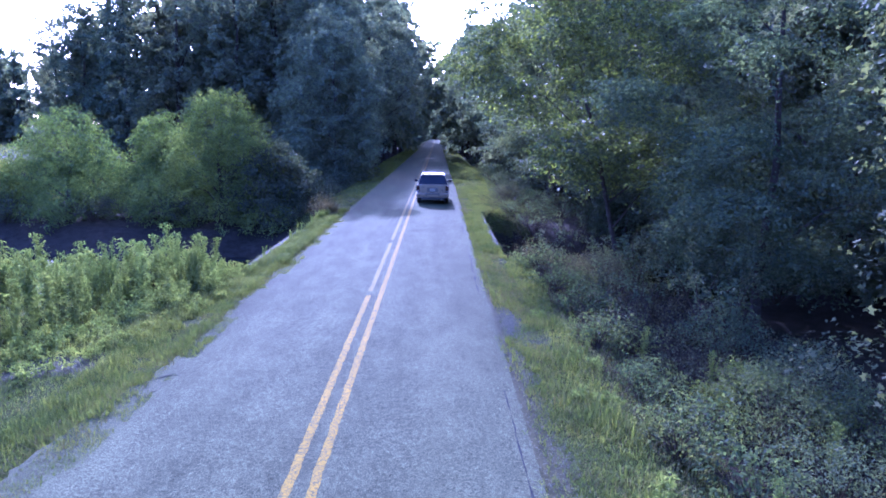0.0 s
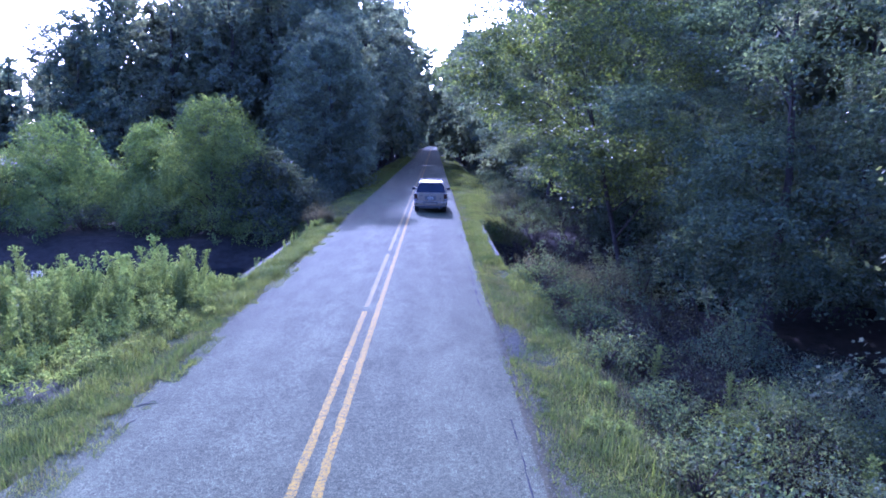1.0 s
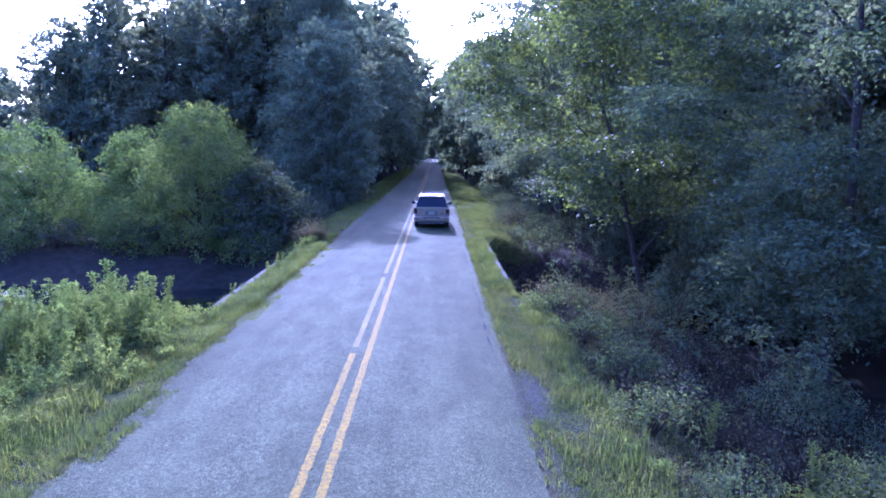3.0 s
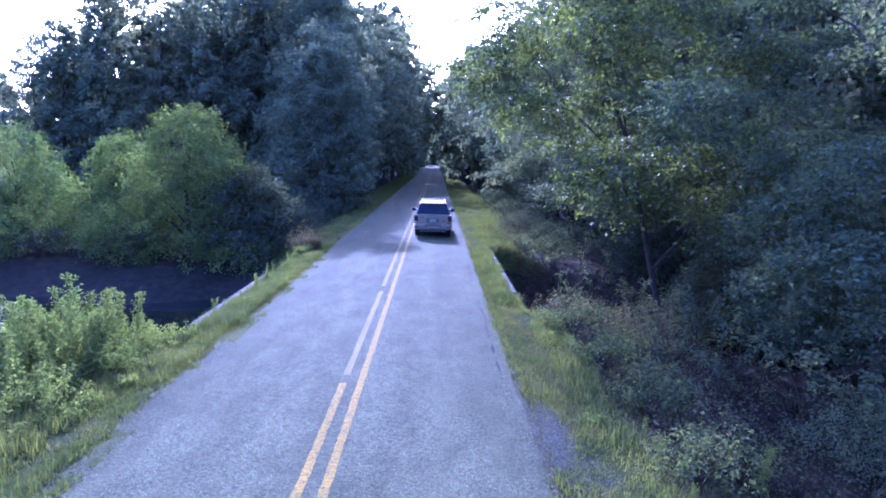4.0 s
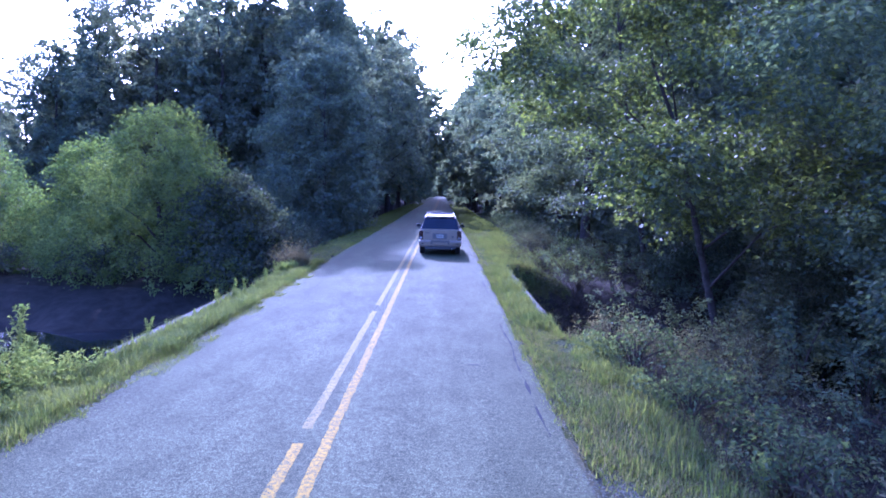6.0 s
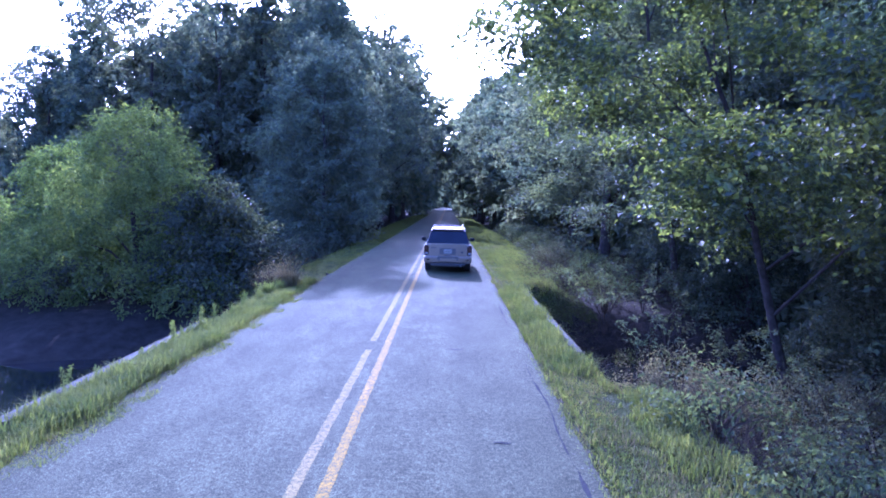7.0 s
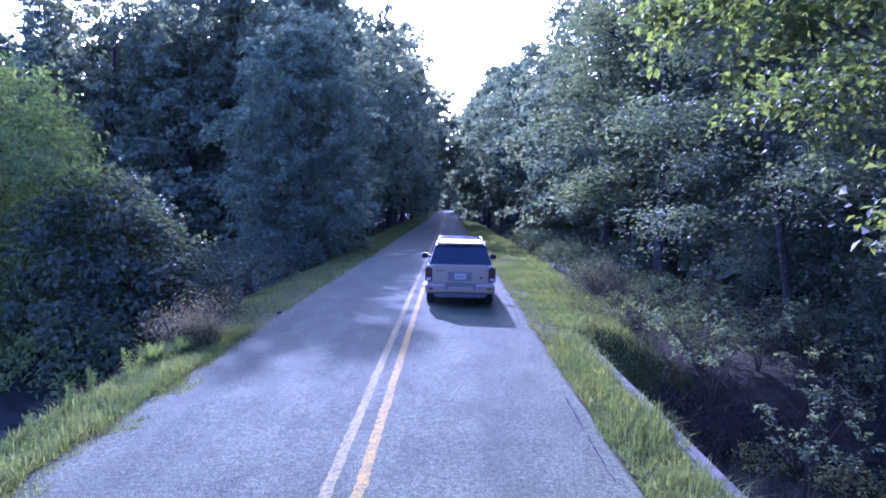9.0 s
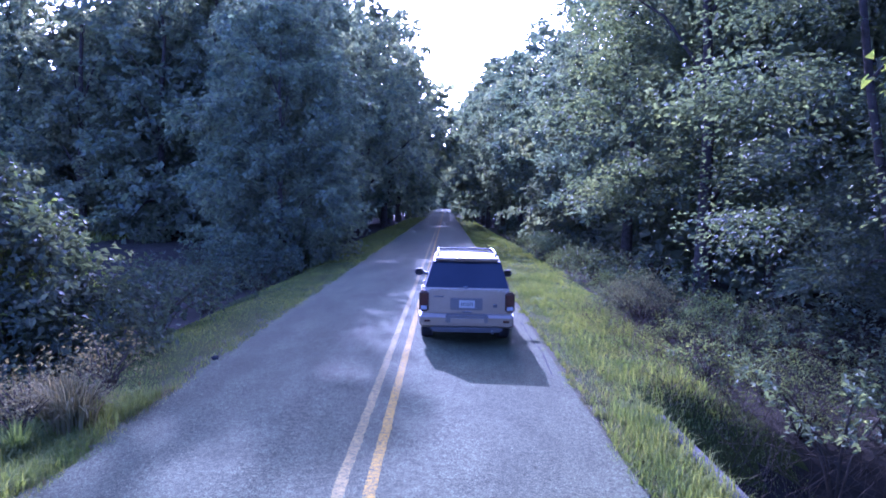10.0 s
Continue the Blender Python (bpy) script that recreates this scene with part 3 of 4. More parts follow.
for i in range(10):
    plant_copy(rng.choice((f1, f2)), (-1 if i % 2 else 1) * rng.uniform(15, 18), 128 + (i // 2) * 13, rng.uniform(0, 360), rng.uniform(1.0, 1.2))
for i in range(12):
    plant_copy(rng.choice((f1, f2)), (-1 if i % 2 else 1) * rng.uniform(7.4, 8.6), 310 + i * 9, rng.uniform(0, 360), rng.uniform(0.9, 1.1))
for x, y, sc in ((-31.0, 90.0, 0.95), (-17.0, 92.0, 1.1), (-37.5, 91.0, 0.95), (-43.0, 93.0, 0.8), (-28.0, 95.0, 1.12), (20.5, 41.0, 0.95), (22.0, 51.0, 1.0), (20.0, 60.5, 1.0), (22.5, 31.5, 0.9), (15.6, 58.0, 0.95), (17.6, 49.5, 1.0), (18.5, 71.0, 1.0)):
    plant_copy(b2, x, y, x * 11, sc)
for x, y in ((14.6, 73.0), (15.6, 82.0), (15.0, 92.0), (15.4, 103.0), (15.0, 115.0), (20.5, 52.0), (21.0, 68.0), (-13.5, 84.0), (-19.0, 88.0), (21.0, 36.0), (24.0, 31.0), (23.0, 17.0)):
    plant_copy(b1, x, y, x * y * 7.0, 0.95 + 0.1 * math.sin(y))
for i in range(12):
    plant_copy(f1, (i - 5.5) * 1.6, 432, i * 77.0, 0.45)
    plant_copy(rng.choice((f1, f2)), rng.uniform(-16, 16), 420 + rng.uniform(-8, 8), rng.uniform(0, 360), rng.uniform(1.0, 1.3))
for i in range(34):
    plant_copy(rng.choice((f1, f2)), -58 - i * 3.4 + rng.uniform(-1, 1), 182 + rng.uniform(-8, 8), rng.uniform(0, 360), rng.uniform(0.95, 1.1))
for i in range(10):
    plant_copy(rng.choice((f1, f2)), -14 - (i % 4) * 5 + rng.uniform(-2, 2), 98 + (i // 5) * 12 + rng.uniform(-3, 3), rng.uniform(0, 360), rng.uniform(1.05, 1.25))



# ---- shrubs, weeds, brush ----
def make_shrub(seed, h, r, leaves, leaf_size, material, label, twigs=26, wide=0.55):
    rng_ = np.random.default_rng(seed)
    shrub = new("shrub")
    tagged(shrub, label, "shrub")
    balls = []
    for i in range(16):
        a, d = i * 2.4, r * math.sqrt((i + 0.5) / 16) * 0.75
        z = h * (0.3 + 0.5 * (1 - (d / r) ** 2)) * rng_.uniform(0.7, 1.15)
        k = r * rng_.uniform(0.22, 0.42)
        balls.append(((d * math.cos(a), d * math.sin(a), z), (k, k, k * 0.8)))
    tubes = []
    for i in range(twigs):
        c = balls[i % 16][0]
        e = Vector(c) * rng_.uniform(1.0, 1.35)
        tubes.append(tube([(0, 0, -0.15), (c[0] * 0.35, c[1] * 0.35, c[2] * 0.6), e], [0.022, 0.014, 0.004], 4))
    part("branchwork", join_tubes("branchwork", tubes, TWIG), None, shrub)
    pos, out = sprays(rng_, balls, leaves, 12, 0.28, 0.1)
    part("foliage", leaves_mesh("foliage", rng_, pos, out, rng_.uniform(0.6, 1.3, len(pos)) * leaf_size, material, wide=wide), None, shrub)
    return shrub


def make_weed(seed, h, label, leaf=0.11, stems=3):
    rng_ = np.random.default_rng(seed)
    weed = new("weed")
    tagged(weed, label, "weed")
    pos, out = [], []
    for k in range(stems):
        a = rng_.uniform(0, 6.28)
        lean_ = rng_.uniform(0.05, 0.25) * h
        hh = h * rng_.uniform(0.7, 1.05)
        line = [(0.05 * math.cos(a), 0.05 * math.sin(a), -0.1), (lean_ * 0.3 * math.cos(a), lean_ * 0.3 * math.sin(a), hh * 0.5), (lean_ * math.cos(a), lean_ * math.sin(a), hh)]
        part("stem", join_tubes("stem", [tube(line, [0.014, 0.011, 0.004], 5)], LEAF_WEED), None, weed)
        for i in range(int(110 * hh)):
            f = rng_.uniform(0.12, 1.0)
            p = Vector(line[0]).lerp(Vector(line[1]), f * 2) if f < 0.5 else Vector(line[1]).lerp(Vector(line[2]), f * 2 - 1)
            b = rng_.uniform(0, 6.28)
            d = np.array([math.cos(b), math.sin(b), 0.25])
            pos.append(np.array(p) + d * rng_.uniform(0.0, 0.22) * (1.15 - f))
            out.append(d)
    pos, out = np.array(pos), np.array(out)
    part("foliage", leaves_mesh("foliage", rng_, pos, out, rng_.uniform(0.6, 1.2, len(pos)) * leaf, LEAF_WEED, wide=0.28, droop=0.1), None, weed)
    return weed


def make_spire(seed, h, label, shoots=34):
    """A tall weed: one upright stem with rising side shoots set with narrow leaves."""
    rng_ = np.random.default_rng(seed)
    weed = new("weed")
    tagged(weed, label, "weed", "weeds on the bank")
    top = (rng_.normal(0, 0.08), rng_.normal(0, 0.08), h)
    part("stem", join_tubes("stem", [tube([(0, 0, -0.1), (top[0] * 0.3, top[1] * 0.3, h * 0.5), top], [0.013, 0.009, 0.003], 5)], LEAF_WEED), None, weed)
    tubes, pos, out = [], [], []
    for i in range(shoots):
        f = 0.12 + 0.84 * (i + rng_.random()) / shoots
        a = i * 2.4
        l = h * (0.10 + 0.22 * (1 - f)) * rng_.uniform(0.7, 1.3)
        p0 = Vector((top[0] * f * f, top[1] * f * f, h * f))
        d = Vector((math.cos(a) * 0.55, math.sin(a) * 0.55, 0.8)) * l
        tubes.append(tube([p0, p0 + d * 0.5 + Vector((d.x, d.y, 0)) * 0.12, p0 + d], [0.005, 0.004, 0.0015], 3))
        for k in range(11):
            q = p0 + d * rng_.uniform(0.05, 1.02)
            pos.append(np.array(q) + rng_.normal(0, 0.012, 3))
            b = rng_.uniform(0, 6.28)
            out.append((math.cos(b), math.sin(b), 0.5))
    part("branchwork", join_tubes("branchwork", tubes, LEAF_WEED), None, weed)
    part("foliage", leaves_mesh("foliage", rng_, np.array(pos), np.array(out), rng_.uniform(0.6, 1.3, len(pos)) * 0.085, LEAF_WEED, wide=0.3, droop=-0.3), None, weed)
    return weed


def scatter(things, spots_, lo=0.8, hi=1.2):
    used = set()
    for x, y in spots_:
        t = rng.choice(things)
        s = rng.uniform(lo, hi)
        if t.name not in used and len(used) < len(things):
            used.add(t.name)
            place(t, x, y, rng.uniform(0, 360), s)
        else:
            plant_copy(t, x, y, rng.uniform(0, 360), s)


def low_weeds(spots_, lo, hi):
    """Small leafy weeds that run into one another over the bank, as one mass."""
    rng_ = np.random.default_rng(len(spots_))
    pos, out, size = [], [], []
    for x, y in spots_:
        h = rng_.uniform(lo, hi)
        z = height_at(x, y)
        for k in range(5):
            a, l = rng_.uniform(0, 6.28), rng_.uniform(0.1, 0.5) * h
            n = int(10 + 26 * h)
            f = rng_.uniform(0.05, 1.0, n)
            b = rng_.uniform(0, 6.28, n)
            d = np.stack([np.cos(b), np.sin(b), np.full(n, 0.35)], 1)
            c = np.stack([x + (l * f + 0.06) * math.cos(a), y + (l * f + 0.06) * math.sin(a), z + h * f * rng_.uniform(0.8, 1.1)], 1)
            pos.append(c + d * (0.07 * (1.1 - f))[:, None])
            out.append(d)
            size.append(rng_.uniform(0.05, 0.10, n))
    ob = new("low_weeds", leaves_mesh("low_weeds", rng_, np.concatenate(pos), np.concatenate(out), np.concatenate(size), LEAF_WEED, wide=0.36, droop=0.0))
    tagged(ob, "mass of low leafy green weeds on the bank", "weeds", kind="stuff")


weeds = [make_weed(51, 1.5, "tall leafy green roadside weed", 0.07, 4), make_weed(52, 1.15, "bushy green roadside weed", 0.065, 5), make_weed(53, 1.7, "tall upright weed with narrow leaves", 0.12, 2)]
for t in weeds:
    tagged(t, group="weeds on the bank")
spires = [make_spire(55, 1.6, "tall spiky weed with rising side shoots"), make_spire(56, 1.25, "slim spiky weed on the bank")]
patch = []
while len(patch) < 165:
    x, y = rng.uniform(-11.5, -4.6), rng.uniform(13.0, 23.6)
    if x > -4.7 - 0.28 * max(0.0, 20.0 - y) - rng.uniform(0, 0.7):
        continue
    patch.append((x, y))
scatter(weeds + spires * 2, patch, 0.45, 1.15)
low_weeds([(-4.6 - rng.uniform(0, 2.8) - 0.35 * max(0, 18 - y_), y_) for y_ in (13.5 + 0.075 * i for i in range(130))], 0.2, 0.5)
scatter(weeds, [(rng.uniform(-10, -5.6), rng.uniform(17, 23)) for i in range(16)], 1.1, 1.35)
scatter([make_shrub(68, 1.1, 1.0, 3000, 0.062, LEAF_WEED, "low bushy green weed thicket on the bank", 20, 0.34)], [(-6.2, 20.6), (-7.6, 19.2), (-8.8, 21.0), (-9.6, 18.4), (-7.2, 22.2), (-10.6, 20.4)], 0.6, 1.1)

scatter(weeds, [(-4.0 - rng.uniform(0, 0.25), 23.5 + i * 0.85) for i in range(14)] + [(4.3 + rng.uniform(0, 0.5), 12 + i * 1.1) for i in range(12)], 0.22, 0.42)

scatter(spires, [(-5.8, 22.0), (-5.2, 22.5), (-4.7, 20.4), (-5.5, 21.3), (-7.5, 20.2), (-8.6, 21.6), (-6.6, 21.0), (-6.2, 21.8), (-7.0, 19.2), (-8.0, 18.6), (-9.2, 20.0), (-6.0, 19.6), (-5.1, 19.4), (-9.8, 21.4), (-7.8, 22.4), (-6.9, 22.6), (-5.4, 18.0), (-6.4, 17.0), (-4.6, 22.9), (-10.6, 22.0)], 0.75, 1.15)
low_weeds([(-3.9 - rng.uniform(0, 2.2) - 0.25 * max(0.0, 18 - y_), y_) for y_ in (13.0 + 0.085 * i for i in range(125))], 0.12, 0.35)
low_weeds([(-4.3 - rng.uniform(0, 1.2), rng.uniform(17.5, 23.8)) for i in range(60)], 0.4, 0.85)
low_weeds([(3.9 + rng.uniform(0, 1.0), rng.uniform(9, 26)) for i in range(18)], 0.08, 0.2)
scatter(spires, [(6.3, 10.8), (6.6, 13.0), (5.8, 14.6), (7.8, 12.2), (5.5, 9.6), (7.2, 15.4), (6.2, 16.8), (8.0, 10.8)], 0.5, 0.8)
scatter(spires, [(-4.7 - rng.uniform(0, 2.2), rng.uniform(18.0, 22.9)) for i in range(30)], 0.55, 0.95)

GREYSHRUB = "pale grey-green bramble shrub on the road bank"
shrubs = [make_shrub(61, 1.7, 1.6, 4400, 0.062, LEAF_BRAMBLE, GREYSHRUB), make_shrub(62, 1.4, 1.3, 3400, 0.066, LEAF_GREY, "green leafy shrub on the road bank"), make_shrub(63, 1.9, 1.7, 4600, 0.062, LEAF_BRAMBLE, GREYSHRUB)]
for t in shrubs:
    tagged(t, group="shrubs on the bank")
scatter(shrubs, [(7.2, 7.6), (6.4, 9.0), (8.4, 9.8), (7.2, 11.2), (9.3, 12.2), (7.4, 13.4), (8.6, 14.4), (9.6, 16.6), (8.6, 18.2), (7.2, 39.5), (7.8, 44.5), (6.9, 50.5), (7.0, 60.0), (7.0, 71.0)], 0.7, 1.05)
scatter([make_shrub(67, 0.75, 0.8, 900, 0.085, LEAF_BRAMBLE, "small sparse shrub among dead stems", 22)], [(6.6, 31.5), (7.4, 33.5), (8.2, 30.8), (8.4, 34.8), (7.2, 36.2), (5.2, 8.6), (5.0, 11.4), (5.2, 13.8), (5.0, 16.2), (5.3, 19.0), (5.0, 21.2), (4.9, 23.6), (5.6, 12.4), (5.9, 15.0), (5.5, 17.2), (6.3, 18.0), (5.8, 20.4), (5.4, 22.4), (6.2, 23.6), (5.6, 10.4), (5.9, 40.6), (6.0, 43.2)], 0.6, 1.1)
scatter([make_shrub(70, 0.7, 0.9, 520, 0.075, LEAF_VINE, "bare twiggy shrub with few leaves on the bank", 60)], [(6.6, 20.8), (6.9, 22.3), (6.4, 23.6), (7.6, 23.6), (8.0, 25.0), (6.8, 19.2), (8.2, 22.0), (7.2, 17.6), (6.0, 21.6), (8.2, 14.8), (9.0, 15.6), (7.8, 13.2), (8.9, 13.4), (9.8, 14.8), (10.4, 17.6), (9.6, 19.2), (9.2, 21.0), (7.4, 16.2), (8.4, 19.6), (5.6, 18.4), (8.9, 23.8), (8.2, 17.4)], 0.7, 1.2)
scatter([make_shrub(64, 1.5, 1.6, 4400, 0.06, LEAF_VINE, "tangled vine mound with browning leaves by the creek", 30)], [(5.4, 26.4), (6.2, 27.0), (7.2, 26.8), (8.1, 26.2), (6.3, 46.5)], 0.75, 0.95)
scatter([make_shrub(65, 1.5, 1.6, 1500, 0.13, LEAF_SHADED, "low shrub under the wood's edge, leaves darkened for shade")],
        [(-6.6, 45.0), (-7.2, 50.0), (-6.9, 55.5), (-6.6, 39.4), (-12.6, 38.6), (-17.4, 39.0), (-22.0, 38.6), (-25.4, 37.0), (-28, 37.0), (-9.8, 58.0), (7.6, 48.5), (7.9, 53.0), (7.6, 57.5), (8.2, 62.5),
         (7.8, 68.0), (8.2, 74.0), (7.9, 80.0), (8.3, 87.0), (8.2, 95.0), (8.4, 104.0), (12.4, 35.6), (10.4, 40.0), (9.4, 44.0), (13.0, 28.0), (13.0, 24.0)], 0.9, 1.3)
scatter([make_shrub(69, 1.9, 1.9, 1900, 0.14, LEAF_BRAMBLE, "pale grey-green bush at the field's edge")], [(-27.5, 42.0), (-30.5, 43.5), (-33.5, 42.5), (-29.0, 47.0), (-33.0, 48.5), (-37.0, 46.0)], 0.8, 1.2)


def make_sapling(seed, h, material, label):
    """A thin sapling: arching stems with loose leafy twigs towards their ends."""
    rng_ = np.random.default_rng(seed)
    sapling = new("sapling")
    tagged(sapling, label, "sapling", "saplings at the creek")
    pos, out = [], []
    for k in range(5):
        a = k * 1.3 + rng_.normal(0, 0.3)
        l, r = h * rng_.uniform(0.7, 1.1), h * rng_.uniform(0.25, 0.6)
        line = [Vector((r * f ** 1.7 * math.cos(a), r * f ** 1.7 * math.sin(a), -0.1 + (l + 0.1) * (f - 0.25 * f * f) * 1.3)) for f in (0, 0.3, 0.55, 0.8, 1.0)]
        part("stem", join_tubes("stem", [tube(line, [0.022, 0.017, 0.012, 0.008, 0.003], 5)], TWIG), None, sapling)
        for i in range(9):
            f = rng_.uniform(0.35, 1.0) * 3.99
            p0 = line[int(f)].lerp(line[int(f) + 1], f - int(f))
            d = Vector((math.cos(a), math.sin(a), 0.2)) + Vector(rng_.normal(0, 0.7, 3))
            d = d.normalized() * rng_.uniform(0.25, 0.6)
            for q in range(11):
                pos.append(np.array(p0 + d * rng_.uniform(0.2, 1.0)) + rng_.normal(0, 0.03, 3))
                out.append((d.x, d.y, 0.6))
    part("foliage", leaves_mesh("foliage", rng_, np.array(pos), np.array(out), rng_.uniform(0.6, 1.25, len(pos)) * 0.12, material, wide=0.5, flat=0.5), None, sapling)
    return sapling


scatter([make_sapling(81, 2.4, LEAF_GREY, "thin leafy sapling over the dark creek bank"), make_sapling(82, 1.8, LEAF_GUM, "thin sapling with yellow-green leaves on the bank"), make_sapling(83, 2.9, LEAF_GREY, "tall arching sapling in the creek hollow")],
        [(7.6, 21.4), (8.8, 20.2), (9.4, 22.8), (7.0, 23.4), (8.4, 24.6), (10.2, 25.2), (9.0, 27.2), (10.4, 28.4), (9.4, 30.6), (10.8, 31.4), (7.2, 34.6), (9.6, 34.2), (8.6, 36.6), (6.8, 37.8), (7.4, 41.4), (8.6, 39.4), (8.9, 18.6), (10.2, 20.8)], 0.7, 1.15)

scatter([make_shrub(71, 1.1, 0.85, 1500, 0.1, LEAF_WEED, "bright yellow-green young shrub on the bank", 20, 0.4)], [(8.0, 15.4), (8.9, 14.2), (6.9, 14.6)], 0.65, 1.0)


def brush(name, label, spots_, count, lengths, material):
    """A tangle of dead stems lying and standing on a bank."""
    rng_ = np.random.default_rng(len(name) + count)
    tubes = []
    for i in range(count):
        x0, x1, y0, y1 = spots_[i % len(spots_)]
        x, y = rng_.uniform(x0, x1), rng_.uniform(y0, y1)
        z = height_at(x, y)
        l = rng_.uniform(*lengths)
        a, e = rng_.uniform(0, 6.28), rng_.uniform(0.05, 1.1)
        d = Vector((math.cos(a) * math.cos(e), math.sin(a) * math.cos(e), math.sin(e))) * l
        m_ = d * 0.5 + Vector(rng_.normal(0, 0.1 * l, 3))
        p = Vector((x, y, z - 0.03))
        tubes.append(tube([p, p + m_, p + d], [0.006, 0.004, 0.0015], 3))
    ob = new(name, join_tubes(name, tubes, material))
    tagged(ob, label, "dead brush", kind="stuff")


brush("dead_brush", "tangle of dead grey-brown stems on the bank", [(4.5, 5.8, 11, 27), (4.6, 6.2, 18, 27), (4.3, 5.6, 22, 28.5), (4.4, 6.4, 36.5, 47), (5.6, 8.2, 17, 27), (5.6, 8.2, 20, 27.5)], 3800, (0.2, 0.8), TWIG)
brush("creek_brush", "long dead twigs and bare vines over the creek", [(4.7, 9.5, 28.5, 38), (4.7, 9.5, 29.0, 38), (5.4, 8.0, 36.5, 47)], 900, (1.0, 2.8), TWIG)


# ---- grass ----
def grass(name, label, regions, material, lo, hi, width, lean_=0.45, simple=False, thin=-0.62):
    rng_ = np.random.default_rng(int(regions[0][4]) + len(regions))
    bases = []
    for x0, x1, y0, y1, n in regions:
        k = int(n * 1.6)
        x, y = rng_.uniform(x0, x1, k), rng_.uniform(y0, y1, k)
        keep = np.array([noise.noise(Vector((a_ * 0.9, b_ * 0.9, 7.0))) + 0.5 * noise.noise(Vector((a_ * 3, b_ * 3, 1.0))) for a_, b_ in zip(x, y)]) > thin
        keep &= ((x + 5.7) / 1.3) ** 2 + ((y - 14.1) / 0.7) ** 2 > rng_.uniform(0.4, 1.3, k)
        keep &= ((x - 3.24) / 0.36) ** 2 + ((y - 17.3) / 1.1) ** 2 > rng_.uniform(0.1, 1.6, k)
        keep &= (x < 2.95) | (x > 3.22 + 0.14 * np.sin(y * 1.9) + 0.1 * np.sin(y * 4.7)) | (y > 18.5) | (rng_.uniform(0, 1, k) < 0.28)
        x, y = x[keep][:n], y[keep][:n]
        z = np.array([max(height_at(float(a_), float(b_)), road_height(a_) - 0.012 if -3.5 < a_ < 3.1 else -9.0) for a_, b_ in zip(x, y)])
        bases.append(np.stack([x, y, z], 1))
    p = np.concatenate(bases)
    n = len(p)
    lush = np.array([0.75 + 0.7 * noise.noise(Vector((float(a_) * 0.7, float(b_) * 0.7, 3.0))) for a_, b_, c_ in p])[:, None]
    h = rng_.uniform(lo, hi, (n, 1)) * np.clip(lush, 0.35, 1.5)
    a = rng_.uniform(0, 6.28, n)
    d = np.stack([np.cos(a), np.sin(a), np.zeros(n)], 1)
    s = np.stack([-np.sin(a), np.cos(a), np.zeros(n)], 1) * width
    up = np.array([0, 0, 1.0])
    bend = rng_.uniform(0.1, lean_ * 2, (n, 1))
    v0, v1 = p - s - up * 0.02, p + s - up * 0.02
    v2 = p + up * h * 0.6 + d * h * bend * 0.35 + s * 0.8
    v3 = p + up * h * (1 - 0.25 * bend) + d * h * bend
    v4 = p + up * h * 0.6 + d * h * bend * 0.35 - s * 0.8
    if simple:
        verts, k, tri = np.stack([v0, v1, v3], 1).reshape(-1, 3), 3, np.array([[0, 1, 2]])[None]
    else:
        verts, k, tri = np.stack([v0, v1, v2, v3, v4], 1).reshape(-1, 3), 5, np.array([[0, 1, 2], [0, 2, 4], [4, 2, 3]])[None]
    ob = new(name, mesh_of(name, verts, ((np.arange(n) * k)[:, None, None] + tri).reshape(-1, 3), material))
    tagged(ob, label, "grass", kind="stuff")


grass("grass", "green roadside grass on the bank", [(-4.6, -3.1, 5, 21, 20000), (-9.5, -4.6, 5, 21, 32000), (-4.12, -3.0, 21, 36, 12000), (3.0, 4.5, 6, 27, 21000), (4.4, 6.3, 5, 28, 13000), (2.95, 3.78, 27, 31, 5000), (2.95, 3.95, 31, 37.2, 8000), (3.0, 6.6, 37, 62, 34000),
                                                   (-5.8, -3.1, 36, 62, 20000)], GRASS, 0.04, 0.14, 0.009, 0.75, True)
grass("verge_grass", "green grass along the far road verges", [(2.95, 7.2, 60, 100, 17000), (-6.2, -3.1, 60, 100, 13000), (2.95, 6.5, 100, 170, 9000), (-6.5, -3.1, 100, 170, 9000)], GRASS, 0.08, 0.24, 0.022, 0.75, True)
grass("tall_grass", "long lush grass on the creek verge", [(-4.1, -3.2, 23, 27.5, 7000), (-4.45, -3.2, 27.5, 37.5, 14000), (-4.6, -3.3, 19, 23, 5500), (3.2, 3.74, 26, 31, 2000), (3.2, 3.92, 31, 37.3, 2600), (3.8, 4.7, 22, 27.5, 3000), (-7.5, -4.2, 14, 22, 6000), (-5.2, -3.9, 15, 21, 4500), (3.9, 4.6, 9, 26, 2500), (3.6, 5.4, 38, 56, 5000)], GRASS, 0.1, 0.36, 0.006, 0.68)
grass("dry_grass", "dry straw-coloured grass along the road edge", [(-7.5, -3.1, 6, 22, 3500), (2.95, 3.7, 6, 40, 5000), (3.5, 5.2, 8, 28, 9000), (3.2, 4.9, 17, 28, 7000), (4.4, 6.3, 5, 28, 9000), (4.3, 6.2, 38, 48, 5000), (3.0, 5.4, 38, 60, 4000), (-3.5, -3.05, 20, 38, 3500), (-3.8, -3.1, 6, 20, 3000)], DRY_GRASS, 0.05, 0.2, 0.008, 0.9, True)

